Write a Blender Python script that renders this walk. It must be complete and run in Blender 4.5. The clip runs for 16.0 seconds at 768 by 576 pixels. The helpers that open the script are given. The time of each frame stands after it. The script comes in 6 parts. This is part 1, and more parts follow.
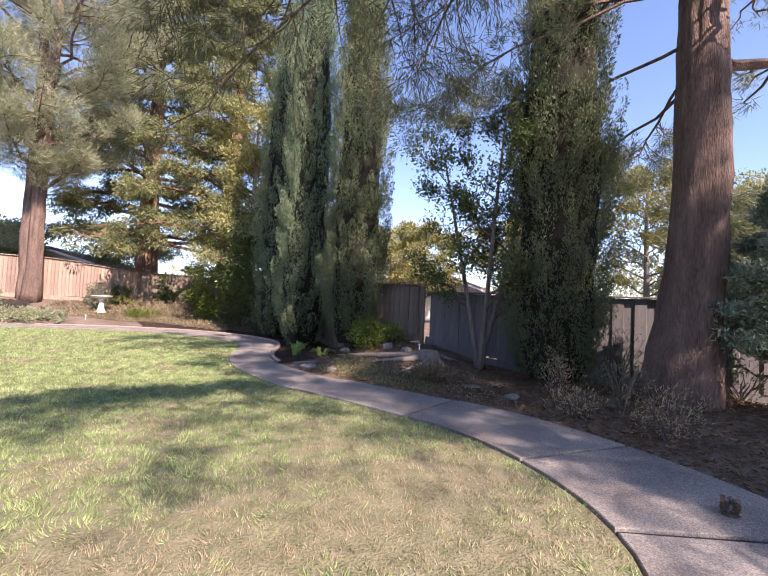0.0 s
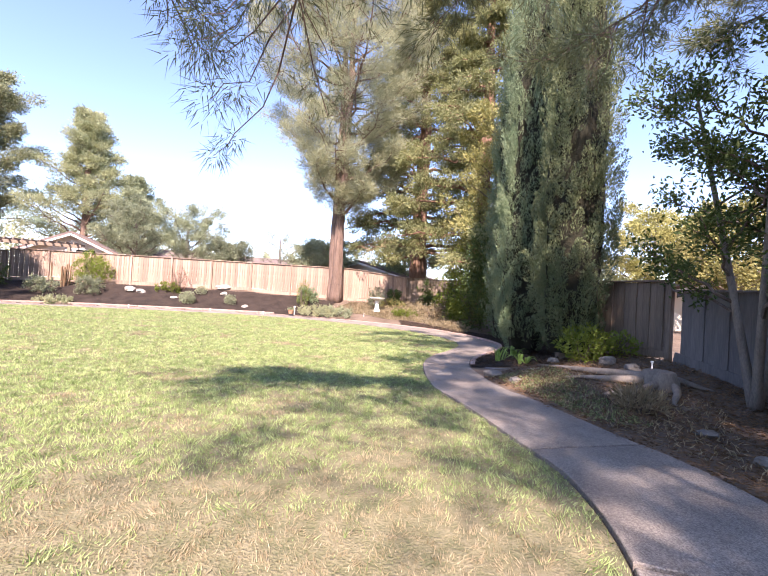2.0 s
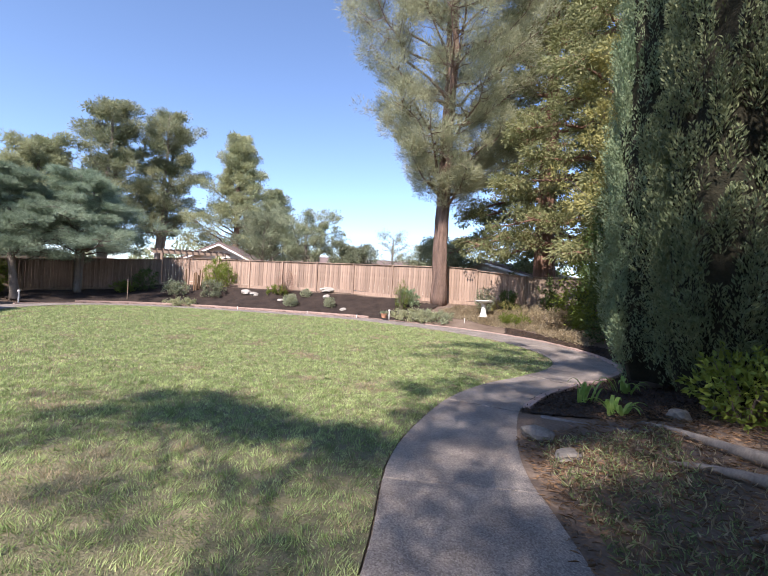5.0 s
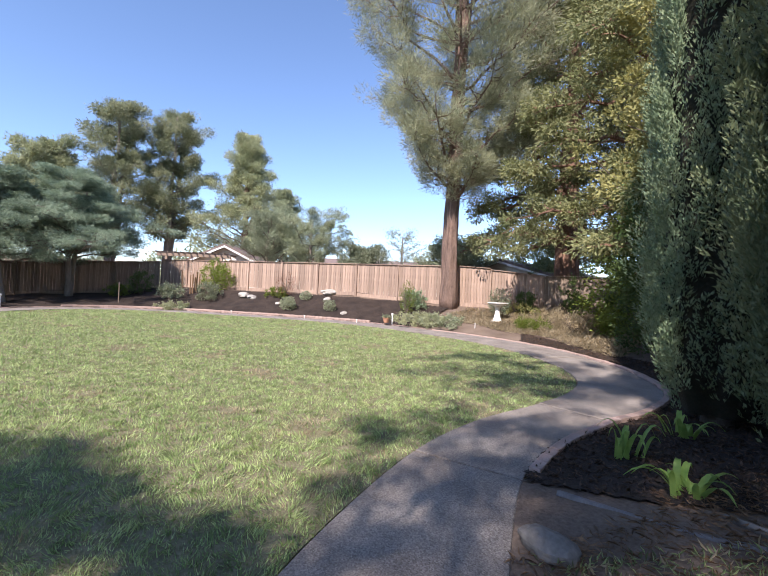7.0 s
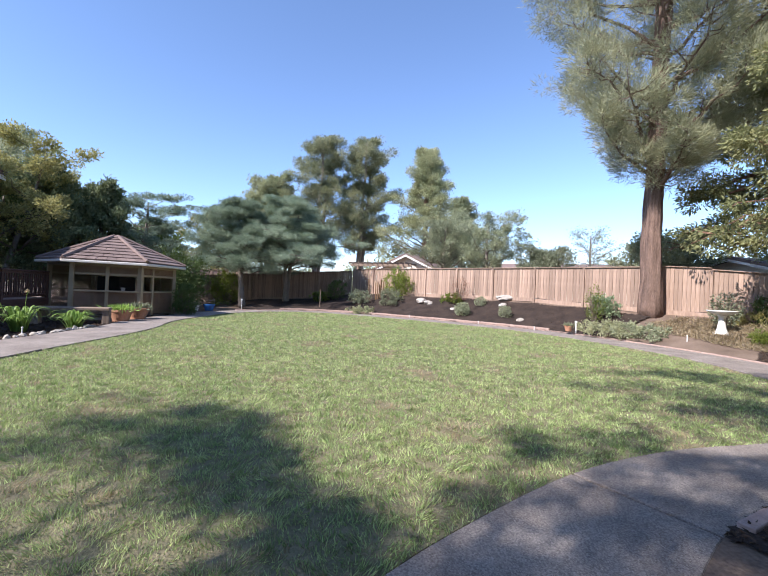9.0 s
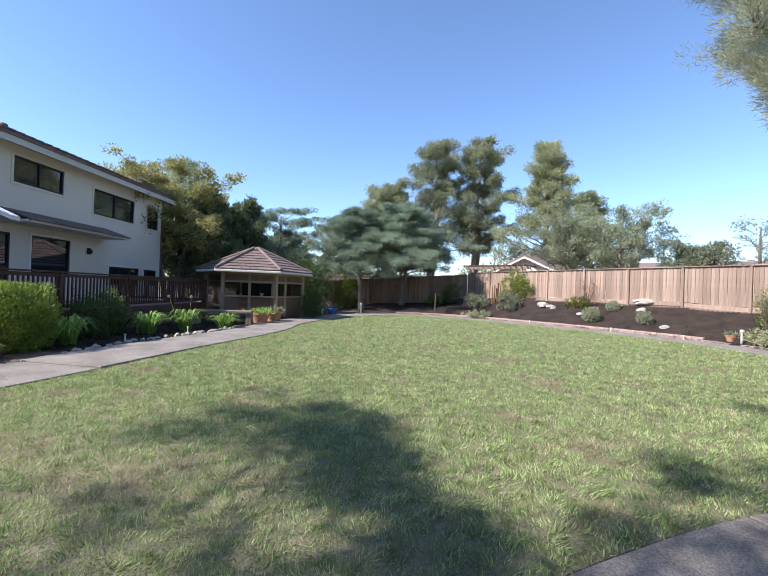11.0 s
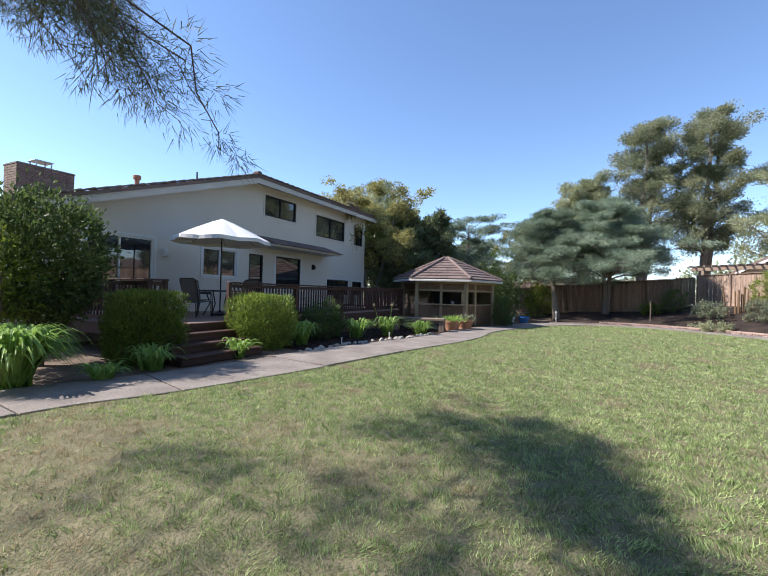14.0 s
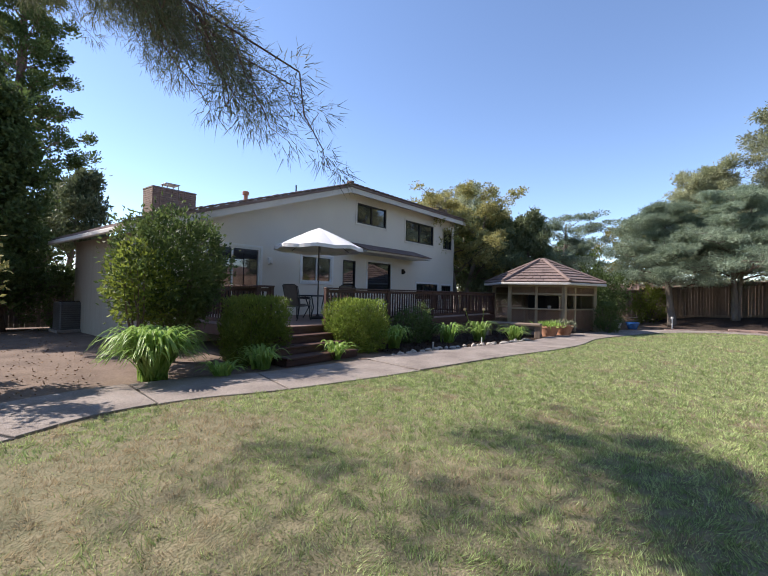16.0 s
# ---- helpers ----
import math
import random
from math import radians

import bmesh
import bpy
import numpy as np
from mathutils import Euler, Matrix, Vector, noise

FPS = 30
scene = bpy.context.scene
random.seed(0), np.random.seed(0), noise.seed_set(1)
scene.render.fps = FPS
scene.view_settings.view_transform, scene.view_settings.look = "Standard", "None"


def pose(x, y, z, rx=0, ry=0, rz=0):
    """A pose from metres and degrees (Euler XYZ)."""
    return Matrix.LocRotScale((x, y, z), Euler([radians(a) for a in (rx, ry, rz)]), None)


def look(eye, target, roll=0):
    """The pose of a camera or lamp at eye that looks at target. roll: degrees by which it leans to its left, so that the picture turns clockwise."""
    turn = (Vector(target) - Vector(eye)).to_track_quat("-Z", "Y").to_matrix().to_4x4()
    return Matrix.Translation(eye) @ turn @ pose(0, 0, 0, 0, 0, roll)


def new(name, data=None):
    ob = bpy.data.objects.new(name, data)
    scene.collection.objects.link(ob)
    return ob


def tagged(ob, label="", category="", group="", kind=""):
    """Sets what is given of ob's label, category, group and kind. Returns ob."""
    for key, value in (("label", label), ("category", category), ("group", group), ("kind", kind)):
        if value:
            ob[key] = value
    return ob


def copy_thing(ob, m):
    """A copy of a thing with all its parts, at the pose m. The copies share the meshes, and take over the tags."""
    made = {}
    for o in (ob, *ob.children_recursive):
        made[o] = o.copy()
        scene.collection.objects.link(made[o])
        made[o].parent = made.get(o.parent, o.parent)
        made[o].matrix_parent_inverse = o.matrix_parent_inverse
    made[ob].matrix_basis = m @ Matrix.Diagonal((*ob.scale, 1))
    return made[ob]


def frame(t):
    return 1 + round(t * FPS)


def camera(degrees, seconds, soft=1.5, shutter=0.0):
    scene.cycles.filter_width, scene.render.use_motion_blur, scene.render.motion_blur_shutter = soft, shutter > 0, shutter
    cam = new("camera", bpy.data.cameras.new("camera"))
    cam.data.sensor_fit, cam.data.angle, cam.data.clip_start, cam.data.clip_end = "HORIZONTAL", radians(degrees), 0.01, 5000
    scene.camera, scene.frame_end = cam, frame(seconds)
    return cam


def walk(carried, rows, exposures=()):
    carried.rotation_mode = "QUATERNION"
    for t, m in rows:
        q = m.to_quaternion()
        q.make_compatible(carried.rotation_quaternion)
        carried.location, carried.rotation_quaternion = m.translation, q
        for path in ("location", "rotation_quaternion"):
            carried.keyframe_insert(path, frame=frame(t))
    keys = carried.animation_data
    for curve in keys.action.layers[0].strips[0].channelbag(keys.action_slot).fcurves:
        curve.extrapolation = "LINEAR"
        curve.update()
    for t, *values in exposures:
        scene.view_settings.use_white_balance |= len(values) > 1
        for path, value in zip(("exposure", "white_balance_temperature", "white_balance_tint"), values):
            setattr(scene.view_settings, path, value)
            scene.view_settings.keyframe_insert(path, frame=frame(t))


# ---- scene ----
cam = camera(85.77, 16.0, soft=1.1)
# seconds, x, y, z, pitch, roll, yaw
ROWS = [
    (0.0, 0.000, 0.000, 1.479, 2.28, -2.69, -0.06),
    (0.5, 0.544, 0.149, 1.471, 2.01, -2.91, 9.34),
    (1.0, 0.985, 0.460, 1.463, 1.65, -3.09, 20.11),
    (1.5, 1.399, 0.836, 1.470, 1.32, -3.27, 30.52),
    (2.0, 1.706, 1.331, 1.466, 0.93, -3.33, 38.61),
    (2.5, 1.926, 1.944, 1.475, 0.83, -3.28, 42.15),
    (3.0, 2.014, 2.566, 1.498, 0.65, -3.30, 46.83),
    (3.5, 1.961, 3.192, 1.513, 0.48, -3.27, 51.88),
    (6.0, 0.720, 6.112, 1.523, 0.34, -2.88, 60.15),
    (6.5, 0.374, 6.461, 1.519, 0.41, -2.81, 60.63),
    (7.0, 0.125, 6.789, 1.519, 0.51, -2.71, 61.89),
    (7.5, 0.033, 6.987, 1.496, 0.65, -2.66, 66.00),
    (8.0, 0.044, 7.043, 1.472, 0.59, -2.59, 72.32),
    (8.5, 0.112, 7.100, 1.469, 0.48, -2.54, 80.24),
    (9.0, 0.119, 7.153, 1.460, 0.36, -2.49, 86.59),
    (11.5, 0.085, 7.075, 1.465, 0.31, -2.00, 105.82),
    (12.0, 0.101, 7.032, 1.464, 0.33, -1.93, 109.87),
    (12.5, 0.107, 6.987, 1.467, 0.36, -1.80, 114.69),
    (13.0, 0.121, 6.956, 1.470, 0.41, -1.65, 119.48),
    (13.5, 0.137, 6.933, 1.481, 0.47, -1.59, 123.94),
    (14.0, 0.156, 6.926, 1.494, 0.50, -1.49, 127.64),
    (14.5, 0.189, 6.910, 1.505, 0.54, -1.42, 130.75),
    (15.0, 0.211, 6.895, 1.511, 0.60, -1.32, 134.17),
    (15.5, 0.228, 6.877, 1.517, 0.66, -1.25, 137.50),
    (16.0, 0.240, 6.871, 1.519, 0.70, -1.21, 139.72),
]
EXPOSURES = [(0.0, 1.42, 6900, 28), (1.0, 1.83, 6950, 28), (1.6, 1.93, 7000, 28), (2.2, 1.70, 7050, 28), (3.0, 1.34, 7100, 28), (3.6, 1.19, 6850, 24), (6.0, 1.03, 6500, 18), (9.0, 1.06, 6250, 17), (12.5, 0.95, 6150, 10), (16.0, 0.92, 6700, 16)]
walk(cam, [(t, pose(x, y, z, 90 + pitch, roll, yaw)) for t, x, y, z, pitch, roll, yaw in ROWS], EXPOSURES)

# ---- light ----
SUN_AZ = radians(216)      # heading of the sun, counter-clockwise from +y
SUN_EL = radians(42)
world = bpy.data.worlds.new("world")
scene.world = world
world.use_nodes = True
wn = world.node_tree.nodes
sky = wn.new("ShaderNodeTexSky")
sky.sky_type = "NISHITA"
sky.sun_disc = False
sky.sun_elevation = SUN_EL
sky.sun_rotation = -SUN_AZ
sky.air_density, sky.dust_density, sky.ozone_density = 0.85, 0.1, 3.5
world.node_tree.links.new(sky.outputs[0], wn["Background"].inputs[0])
wn["Background"].inputs[1].default_value = 0.14
to_sun = Vector((-math.sin(SUN_AZ) * math.cos(SUN_EL), math.cos(SUN_AZ) * math.cos(SUN_EL), math.sin(SUN_EL)))
sun_data = bpy.data.lights.new("sun", "SUN")
sun_data.energy, sun_data.angle, sun_data.color = 4.2, radians(0.55), (1.0, 0.95, 0.87)
sun = new("sun", sun_data)
sun.matrix_world = look(to_sun * 60, (0, 0, 0))

# ---- materials ----


def material(name, a, b, scale=4.0, rough=0.8, bump=0.3, fine=60.0, stretch=(1, 1, 1), metal=0.0, island=0.0, dist=0.01):
    """Two colours mixed by broad noise, fine grain, wear in the gloss and a bump."""
    m = bpy.data.materials.new(name)
    m.use_nodes = True
    n, l = m.node_tree.nodes, m.node_tree.links
    bs = n["Principled BSDF"]
    tc, mp = n.new("ShaderNodeTexCoord"), n.new("ShaderNodeMapping")
    mp.inputs["Scale"].default_value = stretch
    l.new(tc.outputs["Object"], mp.inputs[0])
    big, small = n.new("ShaderNodeTexNoise"), n.new("ShaderNodeTexNoise")
    big.inputs["Scale"].default_value, big.inputs["Detail"].default_value = scale, 6
    small.inputs["Scale"].default_value, small.inputs["Detail"].default_value = fine, 4
    l.new(mp.outputs[0], big.inputs[0])
    l.new(mp.outputs[0], small.inputs[0])
    ramp = n.new("ShaderNodeValToRGB")
    ramp.color_ramp.elements[0].position, ramp.color_ramp.elements[1].position = 0.32, 0.68
    ramp.color_ramp.elements[0].color, ramp.color_ramp.elements[1].color = (*a, 1), (*b, 1)
    add = n.new("ShaderNodeMath")
    add.operation = "MULTIPLY_ADD"
    add.inputs[1].default_value, add.inputs[2].default_value = 0.5, 0.0
    l.new(small.outputs[0], add.inputs[0])
    mix = n.new("ShaderNodeMath")
    mix.operation = "MULTIPLY_ADD"
    mix.inputs[1].default_value = 0.5
    l.new(big.outputs[0], mix.inputs[0])
    l.new(add.outputs[0], mix.inputs[2])
    l.new(mix.outputs[0], ramp.inputs[0])
    colour = ramp.outputs[0]
    if island:
        geo, info, hsv = n.new("ShaderNodeNewGeometry"), n.new("ShaderNodeObjectInfo"), n.new("ShaderNodeHueSaturation")
        both = n.new("ShaderNodeMath")
        both.operation = "ADD"
        l.new(geo.outputs["Random Per Island"], both.inputs[0])
        l.new(info.outputs["Random"], both.inputs[1])
        rng = n.new("ShaderNodeMapRange")
        rng.inputs["From Max"].default_value = 2.0
        rng.inputs["To Min"].default_value, rng.inputs["To Max"].default_value = 1 - island, 1 + island
        l.new(both.outputs[0], rng.inputs[0])
        l.new(rng.outputs[0], hsv.inputs["Value"])
        l.new(colour, hsv.inputs["Color"])
        colour = hsv.outputs[0]
    l.new(colour, bs.inputs["Base Color"])
    bs.inputs["Roughness"].default_value, bs.inputs["Metallic"].default_value = rough, metal
    bs.inputs["Specular IOR Level"].default_value = 0.3
    if bump:
        bp = n.new("ShaderNodeBump")
        bp.inputs["Strength"].default_value, bp.inputs["Distance"].default_value = bump, dist
        l.new(mix.outputs[0], bp.inputs["Height"])
        l.new(bp.outputs[0], bs.inputs["Normal"])
    return m


def leaf_material(name, a, b, scale=1.2, through_light=0.42, island=0.45, rough=0.6):
    """Foliage: colour varies by clump and by leaf, and light comes through."""
    m = material(name, a, b, scale, rough, 0.0, 14.0, island=island)
    n, l = m.node_tree.nodes, m.node_tree.links
    bs, out = n["Principled BSDF"], n["Material Output"]
    tr, mx = n.new("ShaderNodeBsdfTranslucent"), n.new("ShaderNodeMixShader")
    l.new(bs.inputs["Base Color"].links[0].from_socket, tr.inputs[0])
    mx.inputs[0].default_value = through_light
    l.new(bs.outputs[0], mx.inputs[1])
    l.new(tr.outputs[0], mx.inputs[2])
    l.new(mx.outputs[0], out.inputs[0])
    return m


M = {}
M["soil"] = material("dry_soil", (0.10, 0.07, 0.052), (0.25, 0.185, 0.14), 1.3, 0.95, 0.8, 35, island=0.0, dist=0.03)
M["lawn"] = material("lawn_base", (0.10, 0.11, 0.05), (0.29, 0.245, 0.155), 5.0, 0.95, 1.0, 55, dist=0.04)
M["mulch"] = material("dark_mulch", (0.012, 0.009, 0.008), (0.065, 0.045, 0.035), 2.0, 0.95, 1.0, 45, dist=0.04)
M["chip"] = material("mulch_chips", (0.02, 0.015, 0.012), (0.12, 0.075, 0.05), 3.0, 0.95, 0.2, 40, island=0.6)
M["straw"] = material("pine_straw", (0.13, 0.075, 0.042), (0.32, 0.2, 0.115), 3.0, 0.9, 0.0, 40, island=0.5)
M["dry"] = leaf_material("dry_grass", (0.36, 0.29, 0.17), (0.60, 0.49, 0.33))
M["grass"] = leaf_material("grass_blade", (0.24, 0.335, 0.125), (0.48, 0.535, 0.25), 1.1, 0.4, 0.95)
M["grass_dark"] = leaf_material("deep_grass_blade", (0.16, 0.245, 0.08), (0.32, 0.405, 0.155), 1.1, 0.4, 0.7)
M["concrete"] = material("exposed_aggregate", (0.15, 0.125, 0.11), (0.36, 0.32, 0.285), 1.6, 0.9, 0.9, 90, dist=0.006)
M["brick"] = material("brick_edging", (0.31, 0.21, 0.175), (0.46, 0.34, 0.29), 6, 0.9, 0.5, 60, island=0.25)
M["cedar"] = material("cedar_board", (0.18, 0.12, 0.09), (0.36, 0.26, 0.2), 1.5, 0.85, 0.35, 9, (9, 9, 0.7), island=0.6)
M["cedar_dark"] = material("old_board", (0.15, 0.108, 0.08), (0.28, 0.215, 0.165), 1.5, 0.9, 0.35, 9, (9, 9, 0.7), island=0.4)
M["grey_wood"] = material("grey_board", (0.15, 0.135, 0.13), (0.25, 0.225, 0.215), 1.5, 0.9, 0.3, 9, (9, 9, 0.7), island=0.15)
M["stucco"] = material("cream_stucco", (0.70, 0.64, 0.545), (0.78, 0.72, 0.62), 0.8, 0.95, 0.5, 120, dist=0.004)
# beige siding, toned down for the shade under the eave
M["siding"] = material("shaded_beige_siding", (0.34, 0.30, 0.235), (0.43, 0.385, 0.31), 1.2, 0.9, 0.4, 14, (8, 8, 0.5))
M["white"] = material("white_paint", (0.74, 0.72, 0.68), (0.82, 0.80, 0.76), 2, 0.6, 0.1, 50)
M["fascia"] = material("fascia_paint", (0.58, 0.55, 0.50), (0.68, 0.65, 0.60), 1.5, 0.7, 0.1, 50)
M["shingle"] = material("roof_tile", (0.13, 0.095, 0.085), (0.25, 0.185, 0.165), 2.5, 0.9, 0.5, 40, island=0.25)
M["deckwood"] = material("red_brown_stain", (0.05, 0.028, 0.022), (0.115, 0.06, 0.047), 2, 0.6, 0.25, 12, (1, 8, 8), island=0.2)
M["deckfloor"] = material("deck_boards", (0.20, 0.13, 0.105), (0.32, 0.22, 0.18), 2, 0.6, 0.25, 12, island=0.2)
M["tan"] = material("tan_paint", (0.30, 0.235, 0.15), (0.40, 0.32, 0.215), 3, 0.7, 0.15, 50, island=0.06)
M["lattice"] = material("brown_lattice", (0.20, 0.125, 0.08), (0.29, 0.19, 0.13), 4, 0.8, 0.2, 40)
M["dark_metal"] = material("bronze_metal", (0.03, 0.025, 0.022), (0.065, 0.055, 0.048), 8, 0.45, 0.1, 60, metal=0.4)
M["sling"] = material("taupe_sling", (0.13, 0.105, 0.085), (0.19, 0.16, 0.13), 6, 0.8, 0.3, 200)
M["canvas"] = material("white_canvas", (0.78, 0.77, 0.75), (0.85, 0.84, 0.82), 2, 0.85, 0.2, 150)
M["terracotta"] = material("terracotta", (0.36, 0.17, 0.10), (0.52, 0.28, 0.18), 6, 0.85, 0.3, 50)
M["blue"] = material("blue_glaze", (0.02, 0.10, 0.32), (0.05, 0.18, 0.46), 6, 0.25, 0.05, 30)
M["stone"] = material("pale_rock", (0.30, 0.27, 0.235), (0.52, 0.48, 0.43), 5, 0.9, 0.8, 30, dist=0.02)
M["greystone"] = material("grey_rock", (0.13, 0.115, 0.10), (0.28, 0.25, 0.22), 5, 0.9, 0.8, 30, dist=0.02)
M["plaster"] = material("white_cast_stone", (0.68, 0.66, 0.61), (0.82, 0.80, 0.76), 8, 0.8, 0.4, 60)
M["bark"] = material("pine_bark", (0.085, 0.055, 0.043), (0.30, 0.20, 0.155), 2.2, 0.95, 1.0, 16, (3.2, 3.2, 0.55), dist=0.08)
M["redbark"] = material("red_pine_bark", (0.12, 0.065, 0.045), (0.34, 0.20, 0.14), 2.2, 0.95, 1.0, 16, (3.2, 3.2, 0.5), dist=0.08)
M["twig"] = material("twig_bark", (0.10, 0.075, 0.06), (0.22, 0.17, 0.14), 5, 0.9, 0.4, 30)
M["greybark"] = material("grey_bark", (0.15, 0.125, 0.105), (0.3, 0.255, 0.215), 4, 0.9, 0.6, 30, (2, 2, 0.6))
M["needle"] = leaf_material("pine_needle", (0.115, 0.142, 0.0675), (0.27, 0.277, 0.142), 0.8, 0.3)
M["needle_dry"] = leaf_material("grey_green_needle", (0.259, 0.281, 0.167), (0.497, 0.486, 0.313), 0.5, 0.4, 0.35)
# brown inner foliage with its deep shade put into a near-black colour
M["cypress_core"] = material("cypress_shaded_core", (0.012, 0.014, 0.008), (0.035, 0.03, 0.018), 6, 0.95, 0.8, 30, dist=0.05)
M["cypress"] = leaf_material("cypress_spray", (0.0975, 0.15, 0.078), (0.273, 0.293, 0.15), 2.2, 0.25, 0.35)
M["cypress_l"] = leaf_material("cypress_light_spray", (0.13, 0.215, 0.124), (0.351, 0.403, 0.227), 2.0, 0.25, 0.35)
M["redwood"] = leaf_material("redwood_spray", (0.15, 0.188, 0.0775), (0.413, 0.394, 0.194), 0.6, 0.4, 0.35)
M["cedar_blue"] = leaf_material("blue_cedar_spray", (0.138, 0.194, 0.131), (0.362, 0.431, 0.3), 1.2, 0.25, 0.35)
M["broad"] = leaf_material("green_leaf", (0.06, 0.11, 0.03), (0.165, 0.215, 0.07), 1.0, 0.35)
M["euca"] = leaf_material("olive_leaf", (0.224, 0.263, 0.14), (0.515, 0.51, 0.314), 0.5, 0.42, 0.35)
M["silver"] = leaf_material("silver_leaf", (0.202, 0.235, 0.146), (0.381, 0.403, 0.258), 0.6, 0.3)
M["yellow"] = leaf_material("yellow_leaf", (0.264, 0.264, 0.084), (0.504, 0.456, 0.192), 0.8, 0.4)
M["lime"] = leaf_material("lime_leaf", (0.13, 0.19, 0.03), (0.26, 0.30, 0.06), 1.5, 0.4)
M["hedge"] = leaf_material("hedge_leaf", (0.108, 0.18, 0.036), (0.312, 0.372, 0.072), 2.0, 0.35)
M["strap"] = leaf_material("strap_leaf", (0.169, 0.312, 0.065), (0.429, 0.585, 0.156), 1.5, 0.4, 0.35, 0.4)
M["pinkdry"] = leaf_material("russet_twig_leaf", (0.16, 0.075, 0.05), (0.30, 0.16, 0.11), 1.5, 0.3)
# near-black of the joint strips; also paints unlit rooms and under-deck shade
M["dark"] = material("joint_and_unlit_black", (0.015, 0.015, 0.017), (0.035, 0.033, 0.032), 3, 0.6, 0.0, 20)
M["curtain"] = material("curtain", (0.30, 0.27, 0.22), (0.42, 0.38, 0.31), 3, 0.9, 0.1, 40, (8, 8, 0.4))
M["ac"] = material("unit_grey", (0.09, 0.09, 0.088), (0.16, 0.16, 0.155), 3, 0.6, 0.1, 40, metal=0.2)
M["steel"] = material("galvanised", (0.40, 0.40, 0.41), (0.55, 0.55, 0.55), 6, 0.4, 0.05, 40, metal=0.9)
M["hill"] = material("dry_hill", (0.10, 0.10, 0.06), (0.22, 0.19, 0.12), 0.02, 1.0, 0.0, 0.2)
M["brickwall"] = material("chimney_brick", (0.19, 0.14, 0.112), (0.31, 0.24, 0.195), 4, 0.9, 0.4, 40, island=0.25)


def glass_material():
    m = bpy.data.materials.new("window_glass")
    m.use_nodes = True
    bs = m.node_tree.nodes["Principled BSDF"]
    bs.inputs["Base Color"].default_value = (0.02, 0.025, 0.03, 1)
    bs.inputs["Roughness"].default_value = 0.03
    bs.inputs["Specular IOR Level"].default_value = 0.9
    bs.inputs["Coat Weight"].default_value = 0.6
    return m


M["glass"] = glass_material()


def pebbled(m, scale=105.0):
    """Light and dark pebbles on top of a material's colour, with their relief."""
    n, l = m.node_tree.nodes, m.node_tree.links
    bs = n["Principled BSDF"]
    vo, ramp, mul, tc = n.new("ShaderNodeTexVoronoi"), n.new("ShaderNodeValToRGB"), n.new("ShaderNodeMix"), n.new("ShaderNodeTexCoord")
    l.new(tc.outputs["Object"], vo.inputs["Vector"])
    vo.inputs["Scale"].default_value = scale
    sep = n.new("ShaderNodeSeparateColor")
    l.new(vo.outputs["Color"], sep.inputs[0])
    l.new(sep.outputs[0], ramp.inputs[0])
    ramp.color_ramp.elements[0].color, ramp.color_ramp.elements[1].color = (0.68, 0.66, 0.65, 1), (1.28, 1.26, 1.24, 1)
    mul.data_type, mul.blend_type = "RGBA", "MULTIPLY"
    mul.inputs["Factor"].default_value = 1.0
    l.new(bs.inputs["Base Color"].links[0].from_socket, mul.inputs["A"])
    l.new(ramp.outputs[0], mul.inputs["B"])
    l.new(mul.outputs["Result"], bs.inputs["Base Color"])


pebbled(M["concrete"])

# ---- mesh helpers ----
rnd = np.random.default_rng(7)


def raw(name, verts, faces, mat, smooth=False):
    """An object from an array of vertices and an array (or list) of faces."""
    me = bpy.data.meshes.new(name)
    verts = np.asarray(verts, dtype=np.float32)
    if isinstance(faces, np.ndarray):
        k = faces.shape[1]
        me.vertices.add(len(verts))
        me.vertices.foreach_set("co", verts.ravel())
        me.loops.add(faces.size)
        me.loops.foreach_set("vertex_index", faces.astype(np.int32).ravel())
        me.polygons.add(len(faces))
        me.polygons.foreach_set("loop_start", np.arange(0, faces.size, k, dtype=np.int32))
        me.update(calc_edges=True)
    else:
        me.from_pydata(verts.tolist(), [], faces)
        me.update()
    if smooth:
        me.polygons.foreach_set("use_smooth", np.ones(len(me.polygons), dtype=bool))
    me.materials.append(mat)
    return new(name, me)


def under(ob, parent, label=""):
    ob.parent = parent
    if label:
        ob["label"] = label
    return ob


def empty(name, m=None):
    e = new(name)
    e.empty_display_size = 0.2
    if m is not None:
        e.matrix_world = m
    return e


SIG = np.array([(x, y, z) for x in (-1, 1) for y in (-1, 1) for z in (-1, 1)])
CUBE = [(0, 1, 3, 2), (4, 6, 7, 5), (0, 4, 5, 1), (2, 3, 7, 6), (0, 2, 6, 4), (1, 5, 7, 3)]


def chamfer_topology():
    """24 corners of a chamfered box (sign, axis kept full) and its faces."""
    bm = bmesh.new()
    vs = []
    for s in SIG:
        for ax in range(3):
            v = np.where(np.arange(3) == ax, 1.0, 0.8) * s
            vs.append(bm.verts.new(v))
    bmesh.ops.convex_hull(bm, input=bm.verts)
    bmesh.ops.dissolve_limit(bm, angle_limit=0.01, verts=bm.verts, edges=bm.edges)
    bm.verts.index_update()
    idx = {v: i for i, v in enumerate(bm.verts)}
    co = np.array([v.co for v in bm.verts])
    fs = [[idx[v] for v in f.verts] for f in bm.faces]
    bm.free()
    return co, fs


CH_CO, CH_F = chamfer_topology()


